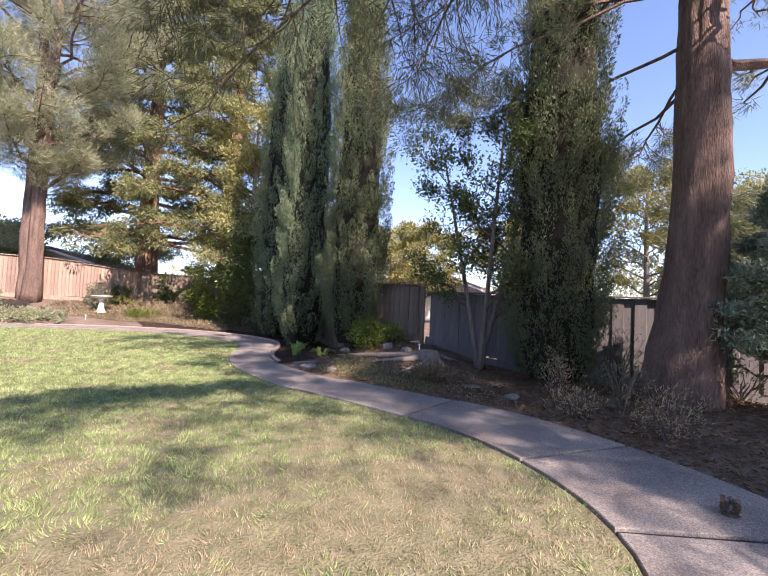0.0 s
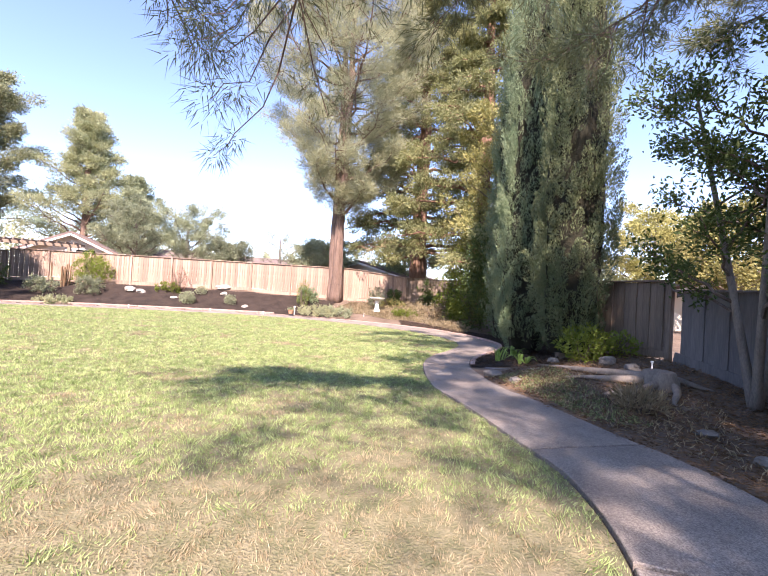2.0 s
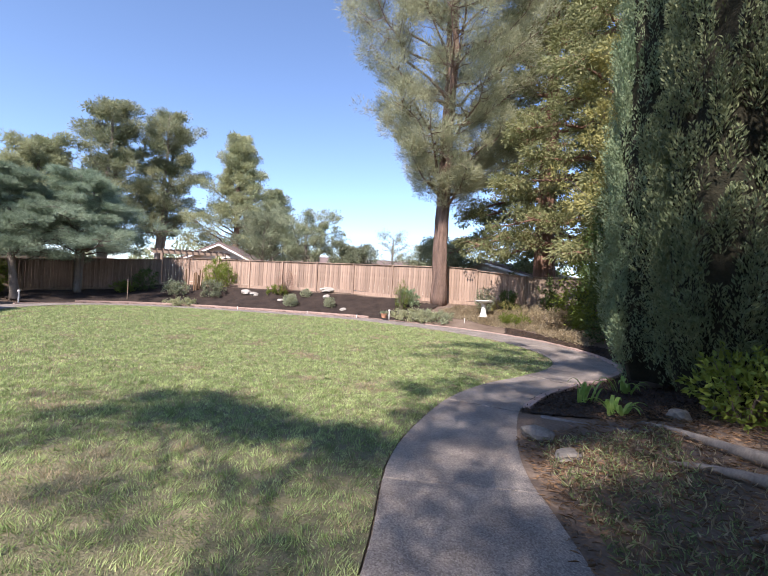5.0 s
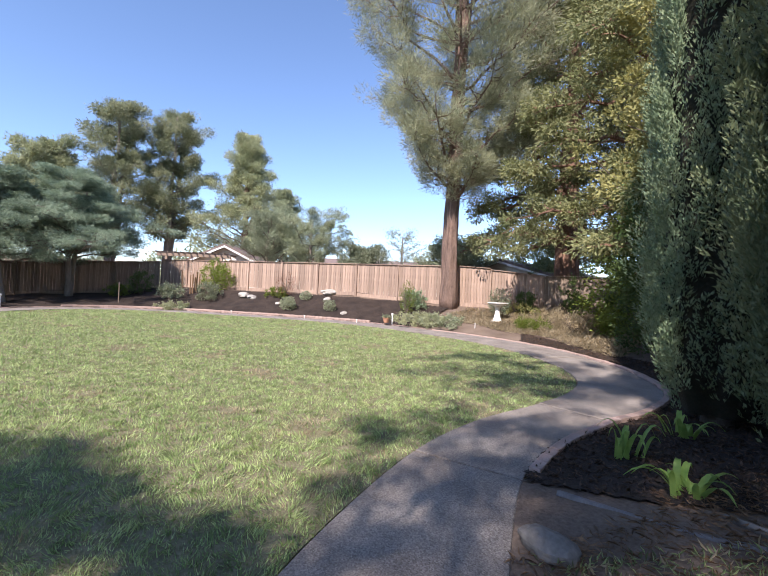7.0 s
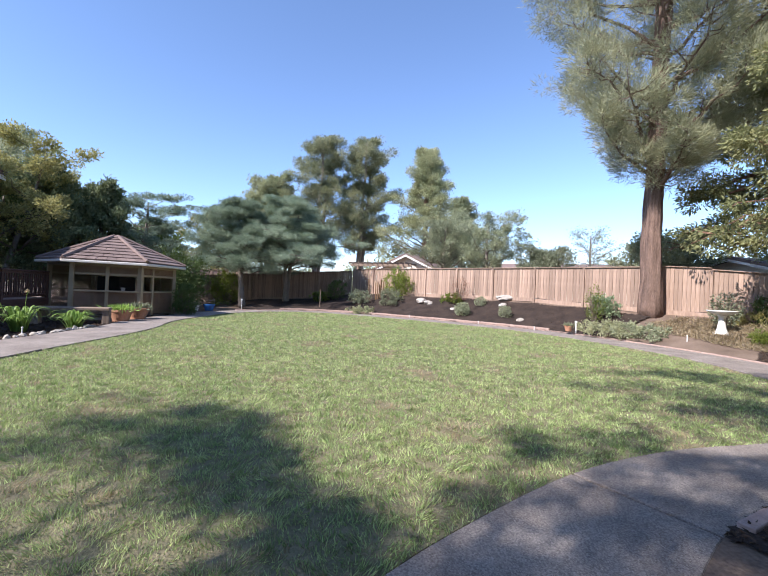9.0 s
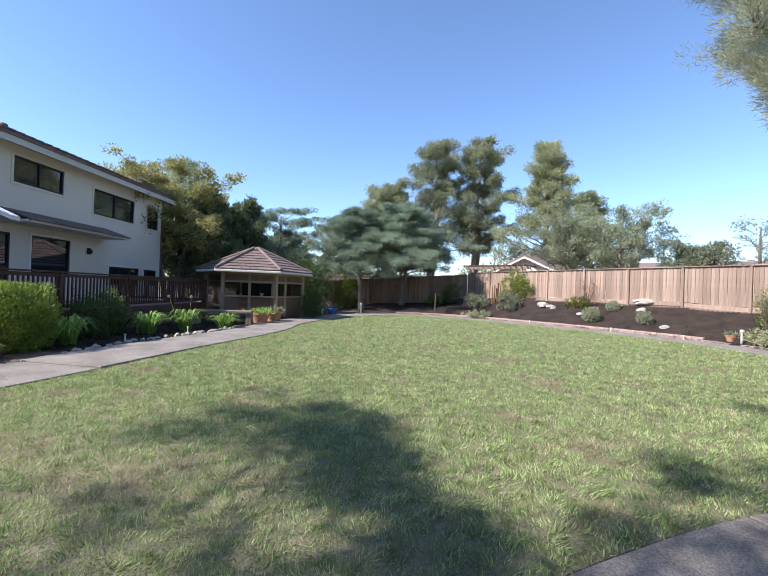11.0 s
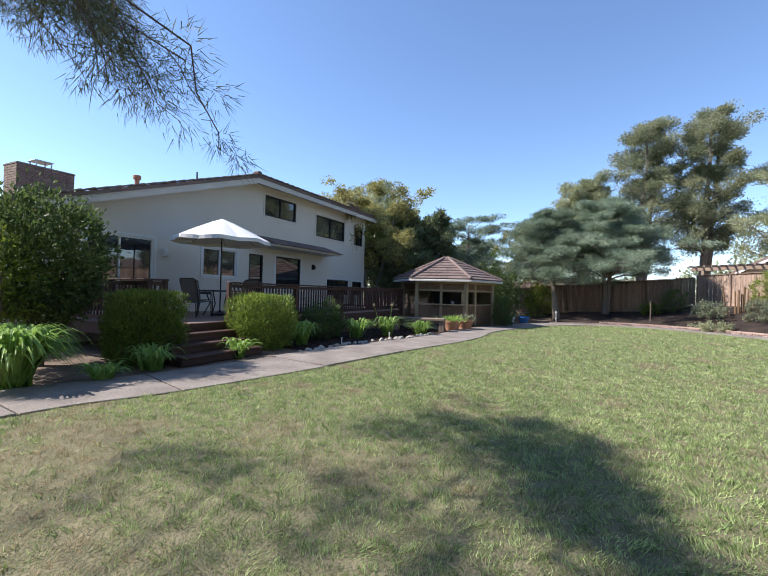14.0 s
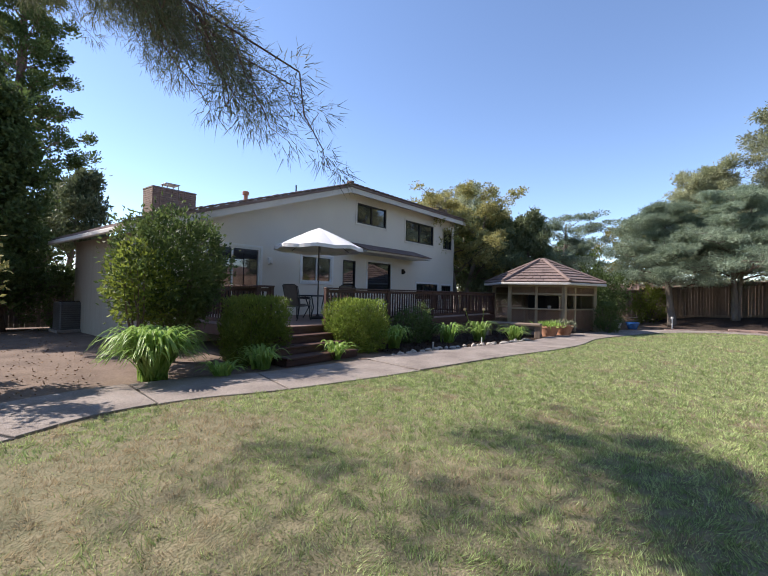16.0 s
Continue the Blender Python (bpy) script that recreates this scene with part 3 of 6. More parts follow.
def tree(name, label, base, h, r0, z1, limbs, reach, bark, crown, rise=0.1, sag=0.0, lean=(0, 0), twigs=7, leaf=None, extra=(), top=0.97, category="tree", flare=1.5, stems=1, sides=12, twig_drop=0.0, fan=0.22, extra_twigs=0, extra_r=0.035, clump=None, uneven=(0.75, 1.2), extra_thin=1.0):
    """A trunk with limbs and twigs and a crown of small leaves or needles.
    clump: (radius, flatness) gathers the leaves into separate tufts at the twig ends.
    crown: (material, length, width, leaves at each twig point, scatter, needles or not, upward pull)."""
    bx, by = base[:2]
    bz = base[2] if len(base) > 2 else zat(bx, by)
    out = empty(name, pose(bx, by, bz))
    tagged(out, label, category)
    axis_pts, wood = [], Mesh()
    for s in range(stems):
        zs = np.linspace(-0.15, h * top, 16)
        u = np.clip(zs / h, 0, 1)
        off = (0, 0) if stems == 1 else ((0.25 if fan > 0.1 else 0.5) * r0 * math.cos(s * 2.4), (0.25 if fan > 0.1 else 0.5) * r0 * math.sin(s * 2.4))
        splay = (0, 0) if stems == 1 else (fan * math.cos(s * 2.4), fan * math.sin(s * 2.4))
        px = off[0] + (lean[0] + splay[0]) * zs + 0.05 * r0 * np.sin(zs * 0.7 + s) * 3
        py = off[1] + (lean[1] + splay[1]) * zs + 0.05 * r0 * np.cos(zs * 0.9 + s) * 3
        line = np.stack([px, py, zs], 1)
        rr = r0 * (1 - u) ** 0.75 * (1 + (flare - 1) * np.exp(-np.clip(zs, 0, None) / (0.6 * r0 + 0.25))) + 0.02
        axis_pts.append((line, rr))
        wood.tube(line, rr / math.sqrt(stems), sides)
    trunk = wood.ob("trunk", bark, out, smooth=True)
    bm = bmesh.new()
    bm.from_mesh(trunk.data)
    if r0 > 0.2:
        bmesh.ops.subdivide_edges(bm, edges=bm.edges, cuts=2, use_grid_fill=True)
        bm.normal_update()
        for v in bm.verts:
            w = noise.noise(Vector((v.co.x * 6 / max(r0, 0.3), v.co.y * 6 / max(r0, 0.3), v.co.z * 0.9)))
            v.co += Vector((v.normal.x, v.normal.y, 0)) * w * 0.16 * r0
    bm.to_mesh(trunk.data)
    bm.free()
    arms, pts, dirs, own = Mesh(), [], [], None
    todo = []
    for i in range(limbs):
        u = (i + rnd.uniform(0, 1)) / limbs
        z = z1 + (h * top - z1) * u
        line, rr = axis_pts[i % stems]
        a = np.array([np.interp(z, line[:, 2], line[:, j]) for j in range(3)])
        az = i * 2.39996 + rnd.uniform(-0.4, 0.4)
        ln = reach(u) * rnd.uniform(*uneven)
        b = a + ln * np.array([math.cos(az), math.sin(az), rise + rnd.uniform(-0.12, 0.12)])
        todo.append((a, b, sag * ln, np.interp(z, line[:, 2], rr) * 0.32))
    for a, b, sg in extra:
        todo.append((np.array(a) - (bx, by, bz), np.array(b) - (bx, by, bz), sg, extra_r))
    for number, (a, b, sg, rad) in enumerate(todo):
        if number == limbs:
            own = len(pts)
        ln = np.linalg.norm(b - a)
        line = arc(a, b, sg, 8, ln * 0.02)
        rad = min(max(rad, 0.012), 0.16)
        arms.tube(line, np.linspace(rad, 0.008, 8), 5, cap=False)
        for k in range(extra_twigs if extra_twigs and number >= limbs else twigs):
            hanging = extra_twigs and number >= limbs
            t = rnd.uniform(0.42 if hanging else 0.22, 1.0)
            p = np.array([np.interp(t * 7, np.arange(8), line[:, j]) for j in range(3)])
            d = unit(b - a)
            sd = unit(np.cross(d, (0, 0, 1)) * rnd.choice([-1, 1]) + d * rnd.uniform(0.2, 1.0) + (0, 0, rnd.uniform(-0.3, 0.45) - twig_drop * (1.6 if hanging else 1.0)))
            tl = ln * rnd.uniform(0.18, 0.36) * (1.15 - 0.5 * t)
            if hanging:
                tl = min(tl, rnd.uniform(0.5, 1.25))
            tw = arc(p, p + sd * tl, (sag * 0.5 + twig_drop * 0.25) * tl, 5, tl * 0.05)
            arms.tube(tw, np.linspace(max(rad * 0.3, 0.006), 0.003, 5), 3, cap=False)
            for s in (np.linspace(0.3, 1.0, 5) if clump is None else (rnd.uniform(0.45, 0.7), 1.0)):
                pts.append([np.interp(s * 4, np.arange(5), tw[:, j]) for j in range(3)])
                dirs.append(sd)
        pts.append(b)
        dirs.append(unit(b - a))
    if len(arms.v):
        arms.ob("branchwork", bark if r0 > 0.3 else M["twig"], out)
    mat, ll, lw, k, scat, needles, up = crown
    pts, dirs = np.array(pts), np.array(dirs)
    c = spread(pts, k, scat)
    if clump is not None:
        n = len(pts) * k
        ball = unit(rnd.normal(size=(n, 3)))
        size = np.repeat(clump[0] * rnd.uniform(0.55, 1.25, len(pts)), k)[:, None]
        c = np.repeat(pts, k, axis=0) + ball * size * rnd.uniform(0.15, 1.0, n)[:, None] ** 0.6 * np.array([1, 1, clump[1]])
        d = ball * 0.7 + np.repeat(dirs, k, axis=0) * 0.5 + rnd.normal(size=(n, 3)) * 0.35 + np.array([0, 0, up])
        lw = lw * np.repeat(np.where(np.arange(len(pts)) < (own or len(pts)), 1.0, extra_thin), k)
        under((blades if needles else leaves)("crown", c, d, ll, lw, mat), out)
        return out
    d = np.repeat(dirs, k, axis=0) * 0.6 + rnd.normal(size=c.shape) * 0.75 + np.array([0, 0, up])
    if needles:
        c = np.repeat(pts, k, axis=0) + rnd.normal(size=c.shape) * scat * np.repeat(rnd.uniform(0.3, 1.0, len(pts)), k)[:, None]
        cr = blades("crown", c, d, ll, lw, mat)
    else:
        cr = leaves("crown", c, d, ll, lw, mat)
    under(cr, out)
    return out


def cypress(name, label, base, h, r, mat, n=90000, plumes=760, size=0.06, lean=(0, 0), flute=0.16):
    """A columnar cypress: upright feathery plumes crowded on a fluted, uneven column."""
    bx, by = base
    bz = zat(bx, by)
    out = empty(name, pose(bx, by, bz))
    tagged(out, label, "tree")
    wood = Mesh().tube([(0, 0, -0.1), (0, 0, 0.6), (lean[0] * h * 0.5, lean[1] * h * 0.5, h * 0.55), (lean[0] * h, lean[1] * h, h * 0.95)], [0.2, 0.16, 0.1, 0.02], 8)
    wood.ob("trunk", M["greybark"], out, smooth=True)
    ph = rnd.uniform(0, 6, 6)

    def girth(th, z):
        prof = np.interp(z / h, [0, 0.04, 0.12, 0.4, 0.65, 0.85, 0.96, 1.0], [0.55, 0.8, 0.98, 1.0, 0.85, 0.5, 0.2, 0.03])
        wave = (np.sin(5 * th + ph[0] + 0.6 * np.sin(z * 0.9 + ph[4])) * 0.55 + np.sin(9 * th + ph[1] + z * 0.35) * 0.35
                + np.sin(3 * th + z * 1.7 + ph[2]) * 0.35 + np.sin(7 * th + z * 4.1 + ph[5]) * 0.2)
        return r * prof * (1 + flute * wave)

    # solid dark core paints the shade between plumes and blocks the view through
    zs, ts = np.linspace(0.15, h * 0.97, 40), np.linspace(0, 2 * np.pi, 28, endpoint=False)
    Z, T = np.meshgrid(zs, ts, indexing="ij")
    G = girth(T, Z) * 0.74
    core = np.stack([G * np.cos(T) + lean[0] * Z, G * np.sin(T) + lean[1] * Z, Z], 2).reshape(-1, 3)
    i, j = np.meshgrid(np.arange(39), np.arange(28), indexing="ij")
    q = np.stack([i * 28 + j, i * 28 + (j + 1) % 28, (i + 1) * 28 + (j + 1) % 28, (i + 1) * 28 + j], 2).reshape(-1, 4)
    under(raw("shaded_inner_core", core, q, M["cypress_core"], True), out)
    z = 0.08 + rnd.uniform(0, 1, plumes) ** 1.15 * (h - 0.6)
    th = rnd.uniform(0, 2 * np.pi, plumes)
    rr = girth(th, z) * rnd.uniform(0.72, 0.97, plumes)
    foot = np.stack([rr * np.cos(th) + lean[0] * z, rr * np.sin(th) + lean[1] * z, z], 1)
    axis_dir = unit(np.stack([np.cos(th) * 0.24, np.sin(th) * 0.24, np.ones(plumes)], 1) + rnd.normal(size=(plumes, 3)) * 0.12)
    k = n // plumes
    ln = np.repeat(rnd.uniform(0.4, 0.95, plumes), k)[:, None]
    fat = np.repeat(rnd.uniform(0.07, 0.15, plumes), k)[:, None]
    ax = np.repeat(axis_dir, k, axis=0)
    t = rnd.uniform(0, 1, plumes * k)[:, None]
    ring = rnd.normal(size=(plumes * k, 3))
    ring = unit(ring - ax * (ring * ax).sum(1, keepdims=True))
    c = np.repeat(foot, k, axis=0) + ax * ln * t + ring * fat * np.sin(np.pi * (0.14 + 0.84 * t)) ** 0.8 * rnd.uniform(0.5, 1.0, (plumes * k, 1))
    d = ring * 0.55 + ax * 0.9 + rnd.normal(size=(plumes * k, 3)) * 0.22
    under(leaves("foliage", c, d, size, size * 0.34, mat, 0.1), out)
    return out


def shrub(name, label, base, size, mat, n=2500, leaf=0.06, stems=6, category="shrub", boxy=0.0, lift=0.0, up=0.3, bark=None, wide=0.5, gaps=0.35):
    """A shrub: thin stems and an uneven mass of leaves."""
    bx, by = base[:2]
    bz = base[2] if len(base) > 2 else zat(bx, by)
    out = empty(name, pose(bx, by, bz))
    tagged(out, label, category)
    sx, sy, sz = size
    tw = Mesh()
    for i in range(stems):
        a = rnd.uniform(0, 6.28)
        e = (math.cos(a) * sx * 0.33, math.sin(a) * sy * 0.33, lift + (sz - lift) * rnd.uniform(0.6, 0.95))
        tw.tube(arc((rnd.normal() * 0.04, rnd.normal() * 0.04, -0.05), e, -0.04 * sz, 5, 0.02), np.linspace(0.012 + 0.008 * sz, 0.004, 5), 5)
    tw.ob("stemwork", bark or M["twig"], out)
    v = unit(rnd.normal(size=(n, 3)))
    if boxy:
        v = v * (1 - boxy) + boxy * v / np.abs(v).max(axis=1, keepdims=True)
    ph = rnd.uniform(0, 6, 4)
    w = 1 + gaps * 0.5 * (np.sin(v[:, 0] * 6 + ph[0] + v[:, 2] * 4) + np.sin(v[:, 1] * 7 + ph[1]) + np.sin(v[:, 2] * 9 + v[:, 0] * 5 + ph[2])) / 2
    dep = np.where(rnd.uniform(0, 1, n) < 0.65, rnd.uniform(0.85, 1.05, n), rnd.uniform(0.3, 0.9, n))
    c = v * (w * dep)[:, None] * np.array([sx / 2, sy / 2, (sz - lift) / 2]) + np.array([0, 0, lift + (sz - lift) / 2])
    if n > 1500 and not boxy:
        sprigs = max(40, n // 40)
        pick = rnd.integers(0, sprigs, n)
        blend = rnd.uniform(0.12, 0.5, n)[:, None]
        c = c[pick] + (rnd.normal(size=(n, 3)) * (leaf * 1.1 + 0.10 * min(sx, sz)) * blend) * (1, 1, 1 + up * 0.6)
        v = v[pick]
    c[:, 2] = np.maximum(c[:, 2], 0.01)
    d = v * 0.7 + rnd.normal(size=(n, 3)) * 0.6 + (0, 0, up)
    under(leaves("foliage", c, d, leaf, leaf * wide, mat), out)
    return out


tree("pine_tree", "large pine with deeply furrowed bark beside the walk", (4.65, 6.45), 21, 0.42, 5.6, 18, lambda u: 3.8 - 1.8 * u, M["bark"], (M["needle"], 0.18, 0.014, 72, 0.05, True, 0.1), 0.05, 0.05,
     lean=(0.085, 0.04), twigs=10, twig_drop=0.15, flare=1.4, extra_twigs=34, clump=(0.22, 0.7),
     extra=[((5.1, 6.7, 7.0), (0.0, 6.9, 4.75), -0.25), ((5.0, 6.65, 5.4), (3.9, 8.9, 4.4), 0.1), ((5.1, 6.7, 6.2), (1.6, 9.6, 5.9), 0.2), ((5.0, 6.65, 4.6), (7.0, 8.6, 3.4), 0.2), ((5.0, 6.65, 5.8), (5.2, 9.4, 4.6), 0.1),
            ((5.2, 6.8, 9.5), (-1.4, 4.4, 8.2), 0.0), ((5.2, 6.8, 10.0), (-0.6, 5.8, 8.8), 0.0), ((5.2, 6.8, 9.8), (-2.4, 5.2, 8.6), 0.0), ((5.2, 6.8, 10.2), (0.4, 4.2, 9.0), 0.0), ((5.2, 6.8, 10.2), (-2.0, 6.6, 9.2), 0.0),
            ((5.3, 6.8, 9.0), (1.2, 3.4, 6.4), -0.2), ((5.3, 6.8, 9.2), (2.0, 2.2, 6.7), -0.2), ((5.3, 6.8, 9.3), (1.0, 2.5, 6.9), -0.2), ((5.3, 6.8, 9.4), (2.3, 3.9, 6.3), -0.2), ((5.3, 6.8, 9.6), (0.5, 3.7, 6.7), -0.2), ((5.3, 6.8, 9.8), (2.7, 3.0, 7.2), -0.2), ((5.3, 6.8, 10.1), (3.1, 1.7, 7.4), -0.2)])
tree("pine_tree", "tall pine whose drooping branches hang over the lawn", (9.4, -2.6), 15, 0.45, 4.4, 66, lambda u: 3.1 - 1.0 * u, M["bark"], (M["needle"], 0.14, 0.014, 80, 0.06, True, -0.1), 0.05, 0.06, twigs=19, twig_drop=0.5, extra_twigs=29, extra_r=0.028, clump=(0.24, 0.8), extra_thin=0.55,
     extra=[((9.5, -2.6, 7.8), (-1.5, 3.6, 3.45), -0.9), ((3.2, -0.3, 6.9), (-0.9, 3.2, 3.7), -0.5), ((2.6, 0.1, 6.5), (-0.2, 3.6, 3.9), -0.4), ((1.6, 0.9, 6.0), (-1.9, 2.7, 3.8), -0.3), ((1.6, 0.9, 6.0), (0.3, 4.0, 4.0), -0.3),
            ((9.5, -2.6, 8.6), (-2.2, 0.9, 5.0), -0.5), ((2.5, -1.1, 7.2), (-1.0, 0.2, 5.2), -0.3), ((9.5, -2.6, 8.4), (0.6, 0.9, 5.0), -0.4), ((1.2, -0.6, 6.8), (-0.6, 1.9, 5.0), -0.3), ((2.0, -0.8, 7.0), (-1.7, 1.7, 4.8), -0.3),
            ((9.5, -2.6, 8.0), (1.3, -0.7, 5.1), -0.4), ((9.5, -2.6, 8.2), (2.6, 2.6, 5.6), -0.3), ((9.5, -2.6, 9.0), (1.4, 2.3, 6.2), -0.3), ((9.5, -2.6, 8.6), (3.6, 3.6, 5.2), -0.3), ((9.5, -2.6, 8.4), (3.4, 1.4, 6.4), -0.3),
            ((9.4, -2.6, 7.4), (6.0, -3.0, 5.6), 0.1), ((9.4, -2.6, 7.6), (6.3, -2.0, 6.0), 0.1), ((9.4, -2.6, 7.8), (5.9, -2.6, 6.4), 0.1), ((9.4, -2.6, 7.2), (6.6, -3.6, 5.4), 0.1), ((9.4, -2.6, 8.0), (6.4, -1.2, 6.4), 0.1), ((9.4, -2.6, 8.0), (6.8, -2.6, 6.2), 0.1)])
tree("pine_tree", "tall two-stemmed pine with reddish bark at the rear fence", (-16.75, 19.35), 24, 0.44, 4.9, 66, lambda u: 3.4 + 11 * u * (1 - u) if u < 0.5 else 7.6 - 3.0 * u, M["bark"], (M["needle_dry"], 0.26, 0.024, 135, 0.30, True, 0.25), 0.65, 0.1, twigs=15, flare=1.35, sides=14, stems=2, fan=0.02, clump=(0.6, 0.9), uneven=(0.5, 1.15))
tree("redwood_tree", "broad redwood with tiered drooping branches behind the fence", (-15.2, 26.2), 25, 0.62, 3.2, 70, lambda u: 6.2 * (1 - u) + 1.2, M["redbark"], (M["redwood"], 0.19, 0.07, 60, 0.28, False, -0.25), -0.05, -0.06, twigs=16, clump=(0.55, 0.55))
tree("redwood_tree", "second redwood crowding the rear corner", (-8.6, 22.6), 22, 0.5, 2.0, 60, lambda u: 4.6 * (1 - u) + 1.0, M["redbark"], (M["redwood"], 0.17, 0.065, 60, 0.26, False, -0.25), -0.05, -0.06, twigs=16, clump=(0.5, 0.55))
cypress("cypress_tree", "dark columnar cypress standing in front of the grey fence", (3.4, 8.2), 11.5, 0.93, M["cypress"], 100000, 850)
cypress("cypress_tree", "columnar green cypress at the bend of the walk", (-0.85, 11.35), 11.0, 0.76, M["cypress"], 110000, 760)
cypress("cypress_tree", "fluted blue-green cypress with hanging curtains of foliage", (-2.55, 13.2), 12.5, 0.82, M["cypress_l"], 110000, 900, flute=0.2)
cypress("cypress_tree", "pale green cypress behind the others", (-4.0, 15.9), 13.5, 0.9, M["cypress_l"], 64000, 900, flute=0.2, size=0.085)
tree("shrub_tree", "slender multi-stemmed fruit tree with sparse glossy leaves", (2.2, 9.35), 5.5, 0.09, 1.0, 34, lambda u: 1.6 - 0.6 * u, M["greybark"], (M["broad"], 0.10, 0.04, 12, 0.12, False, 0.2), 0.7, 0.0, twigs=7, stems=3, flare=1.2)

# blue cedars at the west fence
tree("cedar_tree", "wide blue-grey cedar with flat tiered branches", (-28.6, 2.1), 6.9, 0.2, 2.1, 56, lambda u: 4.7 - 3.5 * u, M["greybark"], (M["cedar_blue"], 0.11, 0.035, 90, 0.17, False, 0.0), 0.12, -0.05, twigs=11, stems=2, fan=0.12, clump=(0.46, 0.5), uneven=(0.5, 1.2))
tree("cedar_tree", "blue cedar on a slanting trunk", (-26.4, -0.2), 6.9, 0.17, 2.0, 56, lambda u: 4.5 - 3.3 * u, M["greybark"], (M["cedar_blue"], 0.11, 0.035, 90, 0.17, False, 0.0), 0.12, -0.05, lean=(-0.16, -0.12), twigs=11, clump=(0.46, 0.5), uneven=(0.5, 1.2))
tree("cedar_tree", "low blue cedar behind the summer house", (-27.0, -6.5), 6.6, 0.2, 2.0, 26, lambda u: 4.2 - 2.0 * u, M["greybark"], (M["cedar_blue"], 0.13, 0.045, 60, 0.2, False, 0.0), 0.25, -0.03, twigs=9, clump=(0.42, 0.35), uneven=(0.5, 1.2))

# trees beyond the fences
for x, y, h, r in ((-48, 1.9, 18.4, 3.9), (-49, 6.8, 18.9, 3.8), (-45, -2.8, 12.5, 3.4)):
    tree("eucalyptus_tree", "tall grey-green gum tree beyond the fence", (x, y, 0.3), h, 0.45, h * 0.26, 42, lambda u, r=r: r * (0.75 + 0.3 * math.sin(3.1 * u)) * (1.05 - 0.5 * u), M["greybark"], (M["euca"], 0.24, 0.075, 70, 0.34, False, -0.1), 0.6, 0.04, twigs=9, lean=(-0.02, 0.03), clump=(0.74, 0.8), uneven=(0.45, 1.3), stems=2, fan=0.05)
tree("pine_tree", "dense dark conifer beyond the rear fence", (-46.5, 14.3, 0.3), 17.5, 0.4, 3.0, 60, lambda u: 4.6 * (1 - u) + 0.8, M["bark"], (M["euca"], 0.24, 0.08, 60, 0.4, False, 0.2), 0.5, 0.0, twigs=8, clump=(0.7, 0.8), uneven=(0.6, 1.2))
tree("poplar_tree", "tapering yellow-green tree beyond the fence", (-44.5, 18.0, 0.3), 11.5, 0.25, 2.0, 44, lambda u: 3.0 * (1 - u) + 0.6, M["greybark"], (M["silver"], 0.2, 0.08, 60, 0.35, False, 0.3), 0.7, 0.0, twigs=7, clump=(0.55, 0.9), uneven=(0.6, 1.2))
tree("olive_tree", "silvery rounded tree behind the rear fence", (-32.5, 13.8, 0.5), 6.2, 0.2, 2.0, 26, lambda u: 2.6 - 1.0 * u, M["greybark"], (M["silver"], 0.13, 0.05, 50, 0.24, False, 0.3), 0.7, 0.0, twigs=9, clump=(0.34, 0.9), uneven=(0.6, 1.2))
tree("olive_tree", "round leafy tree overhanging the rear fence", (-29.5, 16.3, 0.5), 6.0, 0.2, 2.2, 28, lambda u: 3.2 - 1.2 * u, M["greybark"], (M["silver"], 0.13, 0.05, 50, 0.26, False, 0.2), 0.55, 0.03, twigs=9, clump=(0.36, 0.8), uneven=(0.6, 1.2))
tree("young_tree", "thin half-bare tree behind the rear fence", (-25.5, 21.8, 0.5), 5.2, 0.13, 1.8, 18, lambda u: 2.0 - 0.8 * u, M["greybark"], (M["silver"], 0.14, 0.05, 3, 0.15, False, 0.1), 0.5, 0.0, twigs=8)

# ---- the house, in its own frame: x to the west end is negative, y towards the garden ----
HOUSE = pose(-1.9, -5.4, 0, 0, 0, 10.95)
house = empty("house", HOUSE)
tagged(house, "two-storey cream stucco house with a low brown tiled roof", "house")


def wall_with_holes(prof, holes, y0, y1):
    """Facade of outline prof(s) -> height, holes (s0, s1, z0, z1): built in upright strips."""
    m = Mesh()
    cuts = sorted({0.0, 7.24, 16.3, *[h[0] for h in holes], *[h[1] for h in holes]})
    for a, b in zip(cuts, cuts[1:]):
        mid = (a + b) / 2
        spans, z = [], 0.0
        for h in sorted([h for h in holes if h[0] < mid < h[1]], key=lambda h: h[2]):
            spans.append((z, h[2]))
            z = h[3]
        for lo, hi in spans:
            m.slab([(-b, lo), (-a, lo), (-a, hi), (-b, hi)], y0, y1)
        m.slab([(-b, z), (-a, z), (-a, prof(a)), (-b, prof(b))], y0, y1)
    return m


def gable(s):
    return 3.22 + 2.38 * s / 7.24 if s < 7.24 else 5.6


WINDOWS = [("slider", 1.6, 3.55, 0.74, 2.88, 2), ("upper", 8.17, 10.1, 4.42, 5.25, 2), ("upper", 11.6, 14.1, 4.05, 5.05, 2), ("upper", 15.1, 16.0, 4.0, 5.02, 2),
           ("lower", 5.3, 6.78, 1.88, 2.84, 2), ("door", 7.4, 8.15, 0.72, 2.82, 1), ("bay", 8.9, 10.5, 1.5, 2.84, 1), ("low", 12.6, 14.6, 1.25, 2.03, 3), ("low", 15.0, 16.0, 1.25, 2.0, 2)]
wall_with_holes(gable, [w[1:5] for w in WINDOWS], -0.22, 0.0).ob("wall", M["stucco"], house, weld=True)
